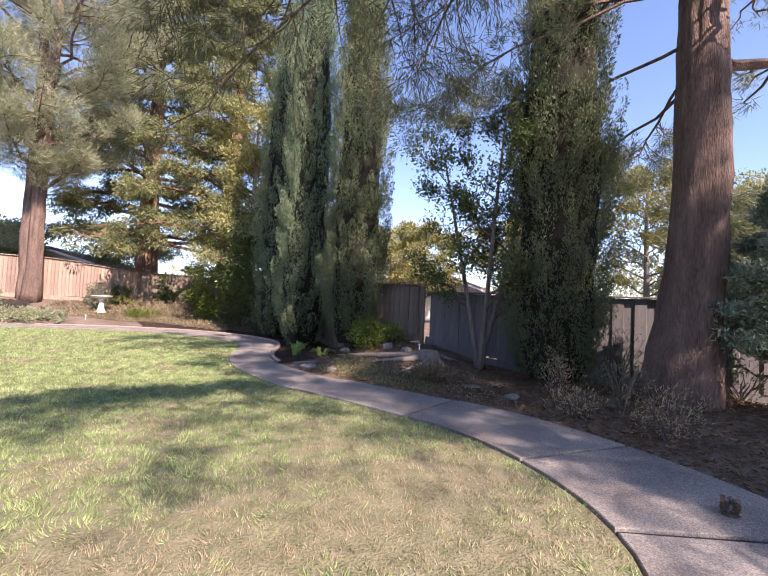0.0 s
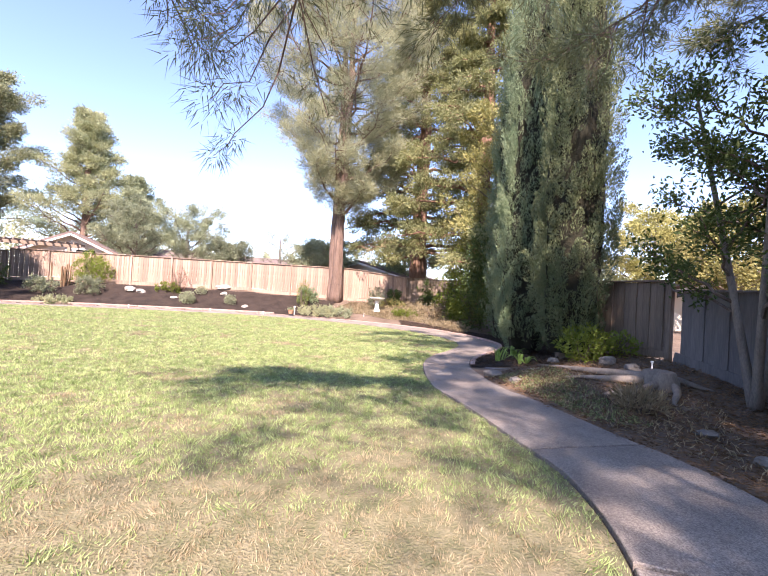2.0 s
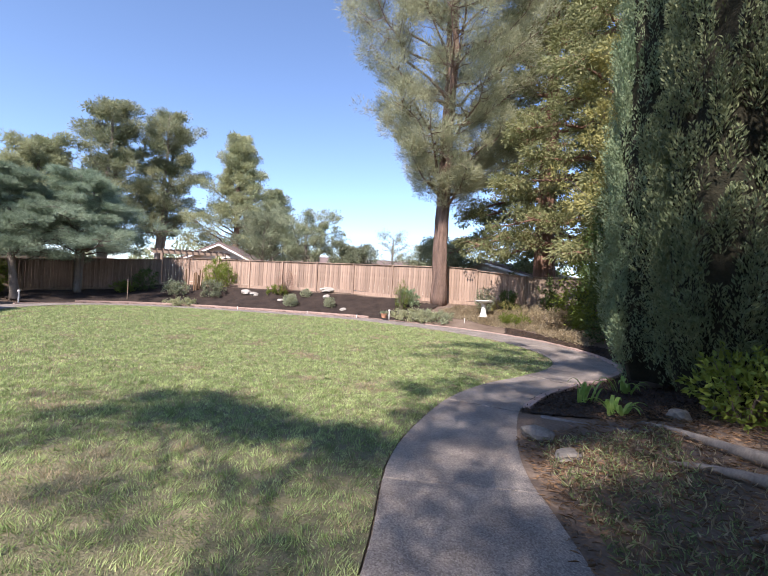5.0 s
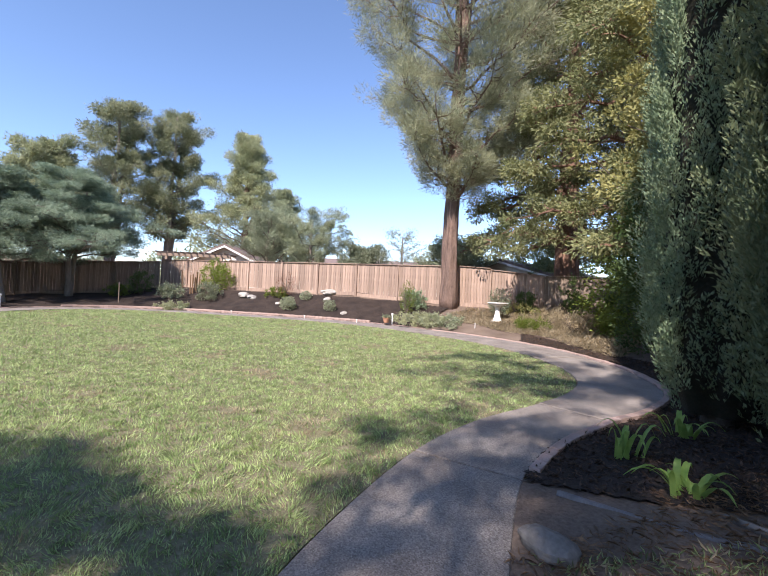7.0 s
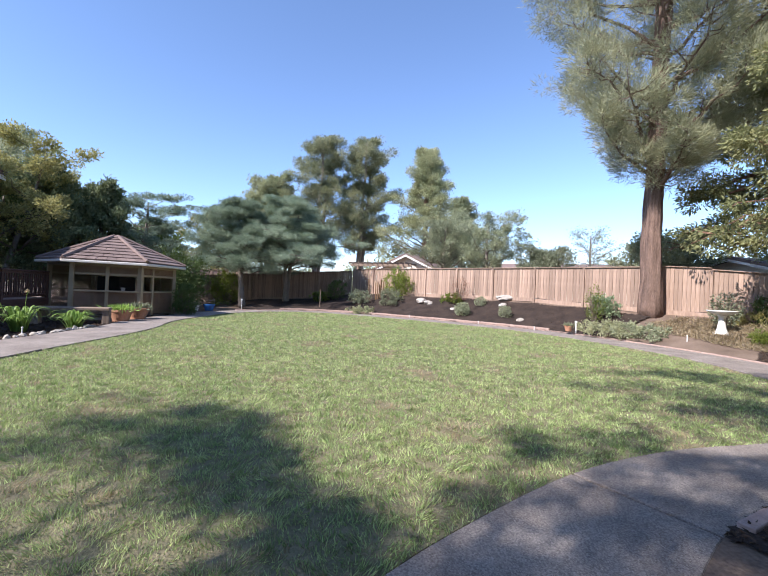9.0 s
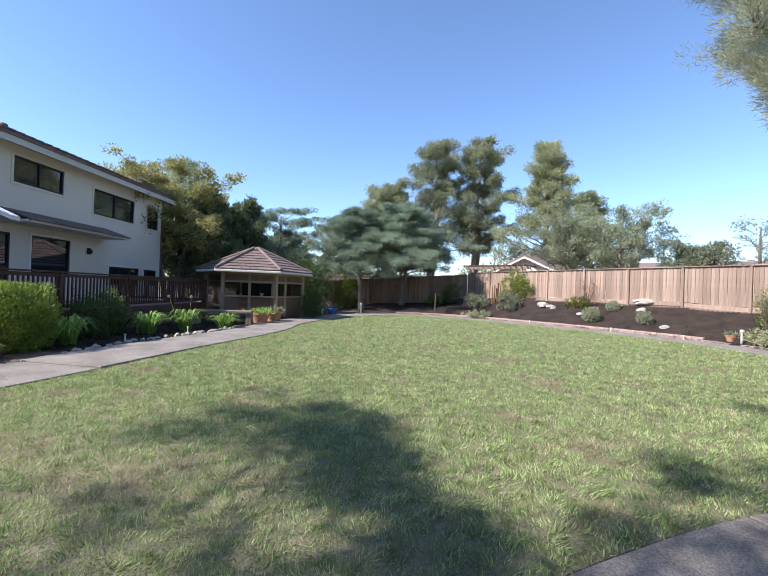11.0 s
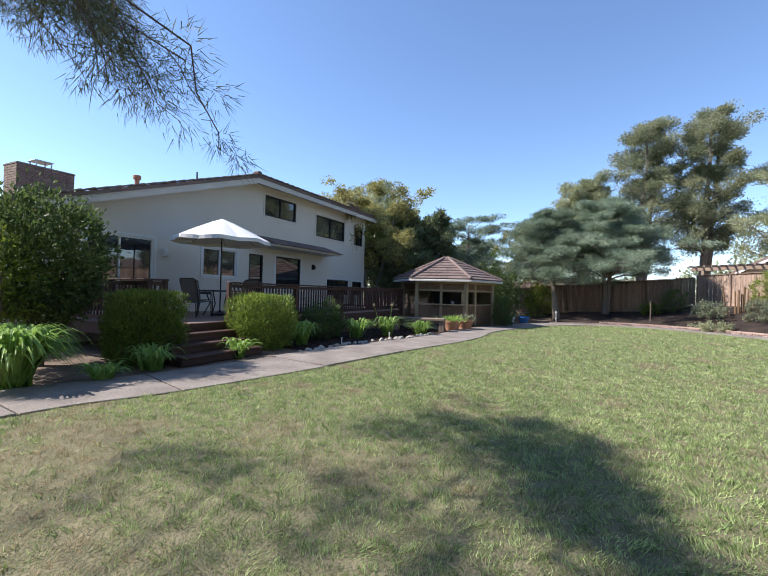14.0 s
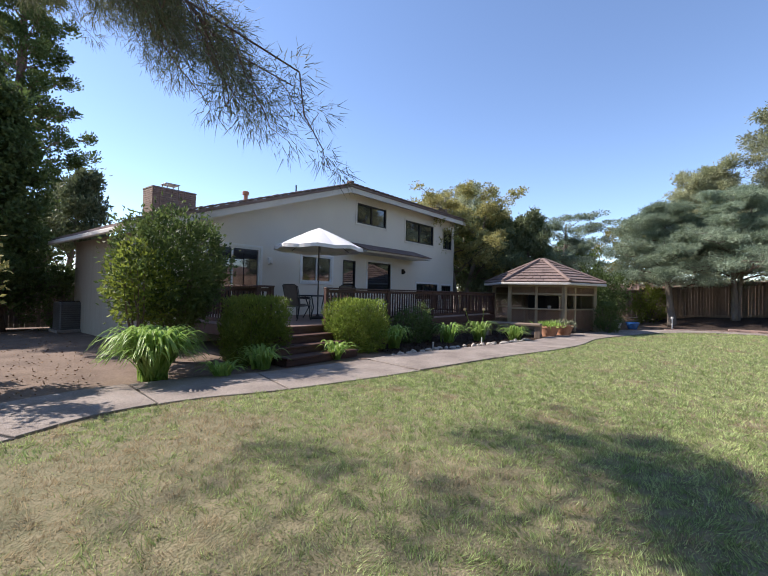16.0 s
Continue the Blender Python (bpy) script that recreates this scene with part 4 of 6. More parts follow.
# this end wall's shade is partly in its darker siding colour
Mesh().box((-0.11, -2.95, 1.52), (0.2, 5.4, 3.04)).ob("side_wall", M["siding"], house)
Mesh().box((-16.2, -4.6, 2.77), (0.18, 8.7, 5.5)).ob("side_wall", M["stucco"], house)
Mesh().box((-12.0, -9.0, 2.0), (8.6, 0.2, 4.0)).ob("back_wall", M["stucco"], house)
Mesh().box((-4.0, -5.75, 1.5), (7.8, 0.2, 3.0)).ob("back_wall", M["stucco"], house)
# near-black sheets behind the panes, added so the rooms look unlit
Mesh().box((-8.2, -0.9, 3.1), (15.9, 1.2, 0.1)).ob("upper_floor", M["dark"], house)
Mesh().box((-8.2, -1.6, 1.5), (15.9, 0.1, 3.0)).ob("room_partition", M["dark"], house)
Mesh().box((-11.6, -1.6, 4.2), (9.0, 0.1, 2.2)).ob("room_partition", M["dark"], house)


def window(kind, s0, s1, z0, z1, panes):
    w = empty("window")
    under(w, house)
    w.location = (-(s0 + s1) / 2, 0, (z0 + z1) / 2)
    dx, dz = (s1 - s0) / 2, (z1 - z0) / 2
    fr = Mesh()
    for x in (-dx + 0.025, dx - 0.025):
        fr.box((x, -0.05, 0), (0.05, 0.1, 2 * dz), 0.006)
    for z in (-dz + 0.025, dz - 0.025):
        fr.box((0, -0.05, z), (2 * dx - 0.1, 0.1, 0.05), 0.006)
    for i in range(1, panes):
        fr.box((-dx + 2 * dx * i / panes, -0.045, 0), (0.05, 0.07, 2 * dz - 0.1), 0.006)
    fr.ob("window_frame", M["white"] if kind in ("slider", "lower") else M["dark_metal"], w)
    for i in range(panes):
        x0, x1 = -dx + 2 * dx * i / panes + 0.03, -dx + 2 * dx * (i + 1) / panes - 0.03
        Mesh().box(((x0 + x1) / 2, -0.06, 0), (x1 - x0, 0.008, 2 * dz - 0.09)).ob("pane", M["glass"], w)
    tr = Mesh()
    for x in (-dx - 0.045, dx + 0.045):
        tr.box((x, 0.012, 0), (0.085, 0.03, 2 * dz + 0.17), 0.005)
    for z in (-dz - 0.045, dz + 0.045):
        tr.box((0, 0.012, z), (2 * dx, 0.03, 0.085), 0.005)
    if kind != "door":
        tr.ob("trim", M["stucco"] if kind == "upper" else M["white"], w)
    if kind == "upper":
        Mesh().box((dx * 0.5, -0.12, 0), (dx * 0.9, 0.02, 2 * dz - 0.1)).ob("curtain", M["curtain"], w)


for spec in WINDOWS:
    window(*spec)

# roof: two slopes with tile edges, white fascia and soffit
OVER = 0.55
for back, a, za, b, zb in ((-5.9, -0.62, 3.02, 7.24, 5.62), (-9.3, 7.24, 5.62, 16.65, 5.62)):
    r = Mesh().slab([(-a, za), (-b, zb), (-b, zb + 0.10), (-a, za + 0.10)], back, OVER + 0.04).ob("roof", M["shingle"], house)
    f = Mesh().slab([(-a, za - 0.20), (-b, zb - 0.20), (-b, zb - 0.003), (-a, za - 0.003)], OVER - 0.04, OVER).ob("fascia", M["fascia"], house)
    Mesh().slab([(-a, za - 0.05), (-b, zb - 0.05), (-b, zb - 0.003), (-a, za - 0.003)], 0.003, OVER - 0.043).ob("soffit", M["fascia"], house)
    n = int(math.hypot(b - a, zb - za) / 0.32)
    tile = None
    for i in range(n):
        u = (i + 0.5) / n
        if tile is None:
            tile = Mesh().box((0, 0, 0), (0.34, 0.3, 0.05), 0.012).ob("roof_tile", M["shingle"], house)
            o = tile
        else:
            o = under(new("roof_tile", tile.data), house)
        o.location = (-(a + (b - a) * u), OVER - 0.08, za + (zb - za) * u + 0.135)
        o.rotation_euler = (0, math.atan2(zb - za, b - a) + radians(rnd.uniform(2, 5)), 0)
Mesh().box((-7.24, OVER - 0.08, 5.80), (0.2, 0.3, 0.12), 0.04).ob("ridge_tile", M["shingle"], house)
Mesh().box((0.68, -2.7, 2.95), (0.12, 6.3, 0.12), 0.02).ob("gutter", M["fascia"], house)
Mesh().tube([(0.7, 0.35, 2.9), (0.6, 0.3, 2.72), (0.05, 0.08, 2.6), (0.04, 0.06, 2.3), (0.04, 0.06, 0.2)], 0.035, 8).ob("downpipe", M["fascia"], house)


def chimney(x, y, z0, z1, sx, sy):
    c = empty("chimney")
    under(c, house)
    c.location = (x, y, 0)
    core = Mesh().box((0, 0, (z0 + z1) / 2), (sx - 0.03, sy - 0.03, z1 - z0))
    core.ob("mortar", M["concrete"], c)
    b = Mesh()
    rows = int((z1 - z0) / 0.075)
    for r in range(rows):
        z = z0 + (r + 0.5) * 0.075
        for yy, length, flip in ((sy / 2, sx, 0), (-sy / 2, sx, 0), (sx / 2, sy, 1), (-sx / 2, sy, 1)):
            n = max(1, int(length / 0.21))
            for i in range(n):
                p = -length / 2 + (i + 0.5) * length / n
                if flip:
                    b.box((yy, p, z), (0.04, length / n - 0.01, 0.065))
                else:
                    b.box((p, yy, z), (length / n - 0.01, 0.04, 0.065))
    tagged(b.ob("bricks", M["brickwall"], c), kind="stuff")
    Mesh().box((0, 0, z1 + 0.03), (sx + 0.06, sy + 0.06, 0.06), 0.01).ob("crown_cap", M["concrete"], c)
    cap = Mesh().box((0, 0, z1 + 0.28), (0.5, 0.5, 0.03), 0.008)
    for dx in (-0.2, 0.2):
        for dy in (-0.2, 0.2):
            cap.box((dx, dy, z1 + 0.16), (0.03, 0.03, 0.22))
    cap.ob("flue_cap", M["steel"], c)


chimney(-2.4, -4.0, 3.0, 5.03, 1.5, 0.8)
chimney(-16.95, -1.6, 0.0, 6.6, 1.3, 0.9)
Mesh().lathe([(0.08, 4.6), (0.08, 5.35), (0.13, 5.36), (0.13, 5.48), (0.1, 5.5)], (-5.0, -3.2, 0), 12).ob("vent_pipe", M["terracotta"], house)
Mesh().tube([(-6.9, -2.4, 5.6), (-6.9, -2.4, 6.05)], 0.03, 8).ob("vent_pipe", M["dark_metal"], house)

# tiled hood over the garden door
hood = Mesh().slab([(-12.3, 3.12), (-7.7, 3.12), (-7.7, 3.2), (-12.3, 3.2)], 0.02, 1.0)
hood.ob("hood_fascia", M["fascia"], house)
ht = Mesh()
for r in range(4):
    y = 1.04 - r * 0.26
    for i in range(15):
        ht.box((-7.85 - i * 0.31, y - 0.12, 3.25 + r * 0.085), (0.30, 0.34, 0.035), 0.008, pose(0, 0, 0, -18, 0, 0))
ht.ob("hood_tiles", M["shingle"], house)
for x, z in ((-3.9, 2.5), (-11.4, 2.55)):
    w = Mesh().box((x, 0.05, z), (0.14, 0.1, 0.24), 0.02).box((x, 0.13, z - 0.02), (0.1, 0.08, 0.14), 0.02)
    w.ob("wall_lamp", M["dark_metal"] if x < -5 else M["white"], house)

# ---- deck ----
DZ, DN, DS0, DS1 = 0.68, 3.85, 0.9, 13.2
deck = empty("deck", HOUSE)
tagged(deck, "raised red-brown timber deck with a railing and four steps", "deck")
board = None
for i in range(int((DN - 0.02) / 0.14)):
    y = 0.09 + i * 0.14
    if board is None:
        board = Mesh().box((0, 0, 0), (DS1 - DS0, 0.133, 0.035), 0.004).ob("deck_board", M["deckfloor"], deck)
        o = board
    else:
        o = under(new("deck_board", board.data), deck)
    o.location = (-(DS0 + DS1) / 2, y, DZ - 0.0175)
Mesh().box((-(DS0 + DS1) / 2, DN + 0.02, DZ - 0.13), (DS1 - DS0, 0.045, 0.25), 0.006).ob("rim_board", M["deckwood"], deck)
Mesh().box((-DS0 + 0.02, DN / 2, DZ - 0.13), (0.045, DN, 0.25), 0.006).ob("rim_board", M["deckwood"], deck)
# near-black sheet behind the lattice paints in the shade under the deck
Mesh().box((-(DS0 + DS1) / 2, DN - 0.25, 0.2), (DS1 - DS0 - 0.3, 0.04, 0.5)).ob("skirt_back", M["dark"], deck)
lat = Mesh()
for k in range(int((DS1 - DS0) / 0.11)):
    for sgn in (-1, 1):
        x = -DS0 - 0.2 - k * 0.11
        lat.box((x, DN + 0.005 + 0.006 * sgn, 0.21), (0.035, 0.008, 0.58), 0, pose(0, 0, 0, 0, 45 * sgn, 0))
lat.ob("skirt_lattice", M["lattice"], deck)
for i in range(3):
    z = DZ - (i + 1) * 0.17
    y = DN + 0.05 + (i + 0.5) * 0.36
    st = empty("step")
    under(st, deck)
    st.location = (-1.85, y, z)
    w = 2.1
    Mesh().box((0, 0.02, -0.025), (w, 0.38, 0.05), 0.01).ob("tread", M["deckwood"], st)
    Mesh().box((0, 0.17, -0.11), (w - 0.04, 0.03, 0.12), 0.004).ob("riser", M["deckwood"], st)
    for x in (-w / 2 + 0.03, w / 2 - 0.03):
        Mesh().box((x, 0, -z / 2 - 0.03), (0.05, 0.34, max(0.08, z - 0.05)), 0.005).ob("stringer", M["deckwood"], st)


def railing(x0, x1, y, turn=0, origin=(0, 0)):
    """Posts, two rails, a cap and upright balusters from x0 to x1 along the deck."""
    r = empty("railing")
    under(r, deck)
    r.location = (origin[0], origin[1], DZ)
    r.rotation_euler = (0, 0, radians(turn))
    ln = abs(x1 - x0)
    lo = min(x0, x1)
    for x in np.linspace(lo, lo + ln, max(2, int(ln / 2.2) + 1)):
        Mesh().box((x, y, 0.44), (0.095, 0.095, 0.96), 0.008).ob("post", M["deckwood"], r)
    Mesh().box((lo + ln / 2, y, 0.935), (ln + 0.1, 0.14, 0.04), 0.008).ob("cap_rail", M["deckwood"], r)
    for z in (0.1, 0.86):
        Mesh().box((lo + ln / 2, y, z), (ln, 0.04, 0.085), 0.005).ob("rail", M["deckwood"], r)
    first = None
    for x in np.arange(lo + 0.12, lo + ln - 0.06, 0.125):
        if first is None:
            first = Mesh().box((0, 0, 0), (0.038, 0.038, 0.7), 0.004).ob("baluster", M["deckwood"], r)
            o = first
        else:
            o = under(new("baluster", first.data), r)
        o.location = (x, y + 0.04, 0.48)


railing(-2.95, -DS1, DN - 0.04)
railing(0.1, DN - 0.1, 0.0, 90, (-DS1 + 0.05, 0))
railing(-DS0 + 0.0, -DS0 - 0.35, DN - 0.04)
railing(0.3, DN - 0.1, 0.0, 90, (-DS0 - 0.05, 0))

# ---- furniture on the deck ----


def at_house(x, y, z, rz=0):
    return HOUSE @ pose(x, y, z, 0, 0, rz)


def chair():
    c = empty("patio_chair")
    tagged(c, "dark metal patio chair with a taupe sling seat", "chair", "chairs round the deck table")
    for sx in (-0.27, 0.27):
        Mesh().tube([(sx, 0.27, 0), (sx, 0.26, 0.4), (sx, 0.24, 0.62), (sx, -0.2, 0.64)], 0.014, 8).ob("front_leg", M["dark_metal"], c)
        Mesh().tube([(sx, -0.3, 0), (sx, -0.22, 0.4), (sx, -0.26, 0.66), (sx, -0.36, 1.0), (sx * 0.8, -0.38, 1.03)], 0.014, 8).ob("back_leg", M["dark_metal"], c)
        Mesh().box((sx, 0.02, 0.655), (0.045, 0.44, 0.02), 0.008).ob("armrest", M["dark_metal"], c)
    Mesh().tube([(-0.22, -0.38, 1.03), (0.22, -0.38, 1.03)], 0.014, 8).ob("top_rail", M["dark_metal"], c)
    Mesh().box((0, 0.02, 0.41), (0.5, 0.5, 0.018), 0.008, pose(0, 0, 0, 5, 0, 0)).ob("seat", M["sling"], c)
    Mesh().box((0, -0.295, 0.72), (0.5, 0.018, 0.62), 0.008, pose(0, 0, 0, 13, 0, 0)).ob("backrest", M["sling"], c)
    return c


first = chair()
TX, TY = -4.3, 2.0
spots = [(0.9, 0.15, 95), (0.1, 0.95, 180), (-0.95, 0.1, -90), (0.0, -0.95, 0)]
for i, (dx, dy, a) in enumerate(spots):
    m = at_house(TX + dx, TY + dy, DZ, a)
    if i == 0:
        first.matrix_world = m
    else:
        copy_thing(first, m)
table = empty("patio_table", at_house(TX, TY, DZ))
tagged(table, "round dark metal patio table under the umbrella", "table")
Mesh().lathe([(0.0, 0.69), (0.58, 0.69), (0.6, 0.7), (0.6, 0.72), (0.58, 0.73), (0.0, 0.73)], sides=32).ob("tabletop", M["dark_metal"], table)
for k in range(4):
    a = k * math.pi / 2 + 0.4
    Mesh().tube([(0.5 * math.cos(a), 0.5 * math.sin(a), 0), (0.3 * math.cos(a), 0.3 * math.sin(a), 0.35), (0.45 * math.cos(a), 0.45 * math.sin(a), 0.7)], 0.018, 8).ob("leg", M["dark_metal"], table)

umb = empty("patio_umbrella", at_house(TX, TY, DZ))
tagged(umb, "open white canvas patio umbrella on a dark pole", "umbrella")
Mesh().tube([(0, 0, 0.74), (0, 0, 2.79)], 0.02, 10).ob("pole", M["dark_metal"], umb)
Mesh().tube([(0, 0, 0.02), (0, 0, 0.68)], 0.02, 10).lathe([(0.25, 0.0), (0.25, 0.05), (0.06, 0.1), (0.03, 0.14)]).ob("base", M["dark_metal"], umb)
cv = []
N = 48
for k, (r, z) in enumerate(((0.02, 2.81), (0.3, 2.7), (0.8, 2.48), (1.36, 2.21), (1.37, 2.11))):
    for j in range(N):
        a = 2 * math.pi * j / N
        gore = (1 - abs((j % 6) - 3) / 3)
        rr = r * (1 - 0.06 * gore * (r > 0.5))
        cv.append((rr * math.cos(a), rr * math.sin(a), z - 0.035 * gore * r / 1.36))
cf = [(i * N + j, i * N + (j + 1) % N, (i + 1) * N + (j + 1) % N, (i + 1) * N + j) for i in range(4) for j in range(N)]
cf.append(tuple(range(N)))
can = raw("canopy", cv, cf, M["canvas"])
sol = can.modifiers.new("cloth", "SOLIDIFY")
sol.thickness = 0.006
under(can, umb)
for k in range(8):
    a = 2 * math.pi * k * 6 / N
    Mesh().tube([(0.03 * math.cos(a), 0.03 * math.sin(a), 2.73), (1.33 * math.cos(a), 1.33 * math.sin(a), 2.17)], 0.008, 5).ob("rib", M["dark_metal"], umb)

# ---- summer house ----
CORN = [(-15.31, -3.49), (-16.33, -1.04), (-18.95, -0.69), (-20.57, -2.8), (-19.55, -5.25), (-16.93, -5.6)]
CEN = np.mean(CORN, axis=0)
gaz = empty("summer_house", pose(CEN[0], CEN[1], 0))
tagged(gaz, "tan timber summer house with lattice panels and a tiled roof", "summer house")
rel = [np.array(c) - CEN for c in CORN]
inn = [r * 0.83 for r in rel]
EAVE, PEAK = 2.12, 3.2
apex = np.array([0.0, 0.0])
Mesh().prism([tuple(r * 0.95) for r in inn], 0.0, 0.06).ob("floor_slab", M["concrete"], gaz)
tiles = Mesh()
for k in range(6):
    a, b = np.array([*rel[k], EAVE]), np.array([*rel[(k + 1) % 6], EAVE])
    t1 = np.array([*(apex + (rel[k] - apex) * 0.05), PEAK])
    t2 = np.array([*(apex + (rel[(k + 1) % 6] - apex) * 0.05), PEAK])
    Mesh().put([a, b, t2, t1, a - (0, 0, .05), b - (0, 0, .05), t2 - (0, 0, .05), t1 - (0, 0, .05)], CUBE and [(0, 1, 2, 3), (7, 6, 5, 4), (0, 4, 5, 1), (1, 5, 6, 2), (2, 6, 7, 3), (3, 7, 4, 0)]).ob("roof_panel", M["shingle"], gaz)
    rows = 8
    nrm = np.cross(b - a, t1 - a)
    nrm /= np.linalg.norm(nrm)
    if nrm[2] < 0:
        nrm = -nrm
    for r in range(rows):
        p0, p1 = a + (t1 - a) * r / rows, b + (t2 - b) * r / rows
        q0, q1 = a + (t1 - a) * (r + 1.08) / rows, b + (t2 - b) * (r + 1.08) / rows
        n = max(1, int(np.linalg.norm(p1 - p0) / 0.3))
        for i in range(n):
            u0, u1 = i / n + 0.004, (i + 1) / n - 0.004
            c = [p0 + (p1 - p0) * u0, p0 + (p1 - p0) * u1, q0 + (q1 - q0) * u1, q0 + (q1 - q0) * u0]
            hi = [c[0] + nrm * 0.045, c[1] + nrm * 0.05, c[2] + nrm * 0.012, c[3] + nrm * 0.012]
            lo = [w + nrm * 0.004 for w in c]
            tiles.put(lo + hi, [(3, 2, 1, 0), (4, 5, 6, 7), (0, 1, 5, 4), (1, 2, 6, 5), (2, 3, 7, 6), (3, 0, 4, 7)])
    Mesh().tube([a + (0, 0, 0.05), t1 + (0, 0, 0.05)], 0.07, 6).ob("hip_tile", M["shingle"], gaz)
    d = (b - a) / np.linalg.norm(b - a)
    ang = math.degrees(math.atan2(d[1], d[0]))
    Mesh().box((a + b) / 2 - (0, 0, 0.07), (np.linalg.norm(b - a), 0.1, 0.1), 0.02, pose(0, 0, 0, 0, 0, ang)).ob("gutter", M["fascia"], gaz)
    w = inn[k]
    Mesh().box((w[0], w[1], 1.04), (0.15, 0.15, 2.04), 0.01, pose(0, 0, 0, 0, 0, ang)).ob("post", M["tan"], gaz)
    v = inn[(k + 1) % 6]
    ln = np.linalg.norm(v - w)
    mid = (v + w) / 2
    turn = pose(0, 0, 0, 0, 0, ang)
    Mesh().box((mid[0], mid[1], 1.99), (ln - 0.16, 0.1, 0.14), 0.01, turn).ob("beam", M["tan"], gaz)
    if k in (0, 1, 2, 3, 4):
        side = d[:2]
        posts = [0.5] if k != 1 else [0.33]
        for u in posts:
            p = w + (v - w) * u
            Mesh().box((p[0], p[1], 0.98), (0.11, 0.09, 1.86), 0.01, turn).ob("stud", M["tan"], gaz)
        Mesh().box((mid[0], mid[1], 0.98), (ln - 0.1, 0.26 if k == 0 else 0.1, 0.06), 0.01, turn).ob("counter", M["tan"], gaz)
        Mesh().box((mid[0], mid[1], 1.62), (ln - 0.16, 0.07, 0.08), 0.008, turn).ob("rail", M["tan"], gaz)
        la = Mesh()
        for z0, z1 in ((0.1, 0.94), (1.66, 1.92)) if k in (0, 1) else ((0.1, 0.94), (1.02, 1.6), (1.66, 1.92)):
            hgt = z1 - z0
            step = 0.105
            for sgn in (-1, 1):
                for q in np.arange(-hgt, ln, step):
                    x0, x1 = max(q, 0.08), min(q + hgt, ln - 0.08)
                    if x1 - x0 < 0.04:
                        continue
                    za, zb = (z0 + x0 - q, z0 + x1 - q) if sgn > 0 else (z1 - (x0 - q), z1 - (x1 - q))
                    pa, pb = w + side * x0, w + side * x1
                    off = np.array([-side[1], side[0]]) * 0.006 * sgn
                    cx = (pa + pb) / 2 + off
                    L = math.hypot(x1 - x0, zb - za)
                    la.box((cx[0], cx[1], (za + zb) / 2), (L, 0.008, 0.035), 0, pose(0, 0, 0, 0, 0, ang) @ pose(0, 0, 0, 0, -math.degrees(math.atan2(zb - za, x1 - x0)), 0))
        la.ob("lattice", M["lattice"], gaz)
tagged(tiles.ob("roof_tiles", M["shingle"], gaz), kind="stuff")
Mesh().lathe([(0.3, PEAK - 0.02), (0.22, PEAK + 0.06), (0.03, PEAK + 0.1)], (apex[0], apex[1], 0), 12).ob("roof_cap", M["shingle"], gaz)
# plain near-black block in the middle of the summer house
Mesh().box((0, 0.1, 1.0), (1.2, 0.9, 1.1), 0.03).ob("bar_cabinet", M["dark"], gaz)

bench = empty("bench", pose(-13.35, -1.75, 0, 0, 0, 112))
tagged(bench, "long brown timber bench beside the summer house", "bench")
Mesh().box((0, 0, 0.48), (2.0, 0.5, 0.09), 0.015).ob("seat", M["cedar_dark"], bench)
for x in (-0.9, 0.9):
    Mesh().box((x, 0, 0.22), (0.2, 0.4, 0.44), 0.015).ob("leg", M["cedar_dark"], bench)

# ---- shrubs and hedges by the deck ----
shrub("hedge_shrub", "clipped golden-green box-shaped hedge at the deck steps", (-3.35, -1.55), (1.25, 1.0, 1.35), M["hedge"], 12000, 0.08, boxy=0.75, gaps=0.12, up=1.1, wide=0.3)
shrub("hedge_shrub", "clipped golden-green box-shaped hedge by the deck railing", (-6.15, -1.75), (1.5, 1.1, 1.3), M["hedge"], 12000, 0.08, boxy=0.75, gaps=0.12, up=1.1, wide=0.3)
shrub("large_shrub", "tall rounded bright green shrub in front of the deck", (-1.95, -2.6), (2.05, 1.9, 3.1), M["broad"], 15000, 0.10, 9, lift=0.75, gaps=0.25, wide=0.45)
shrub("large_shrub", "young lime-green shoots at the shrub's foot", (-1.3, -2.0), (1.1, 0.9, 2.3), M["lime"], 1500, 0.10, 6, lift=0.9, gaps=0.5)
shrub("low_shrub", "low dark green shrub against the deck skirt", (-8.7, -2.25), (1.9, 1.1, 1.05), M["broad"], 5000, 0.07)
shrub("climber_shrub", "dark climber on the lattice fence", (-0.4, -11.6), (2.4, 0.8, 2.2), M["broad"], 3500, 0.10)


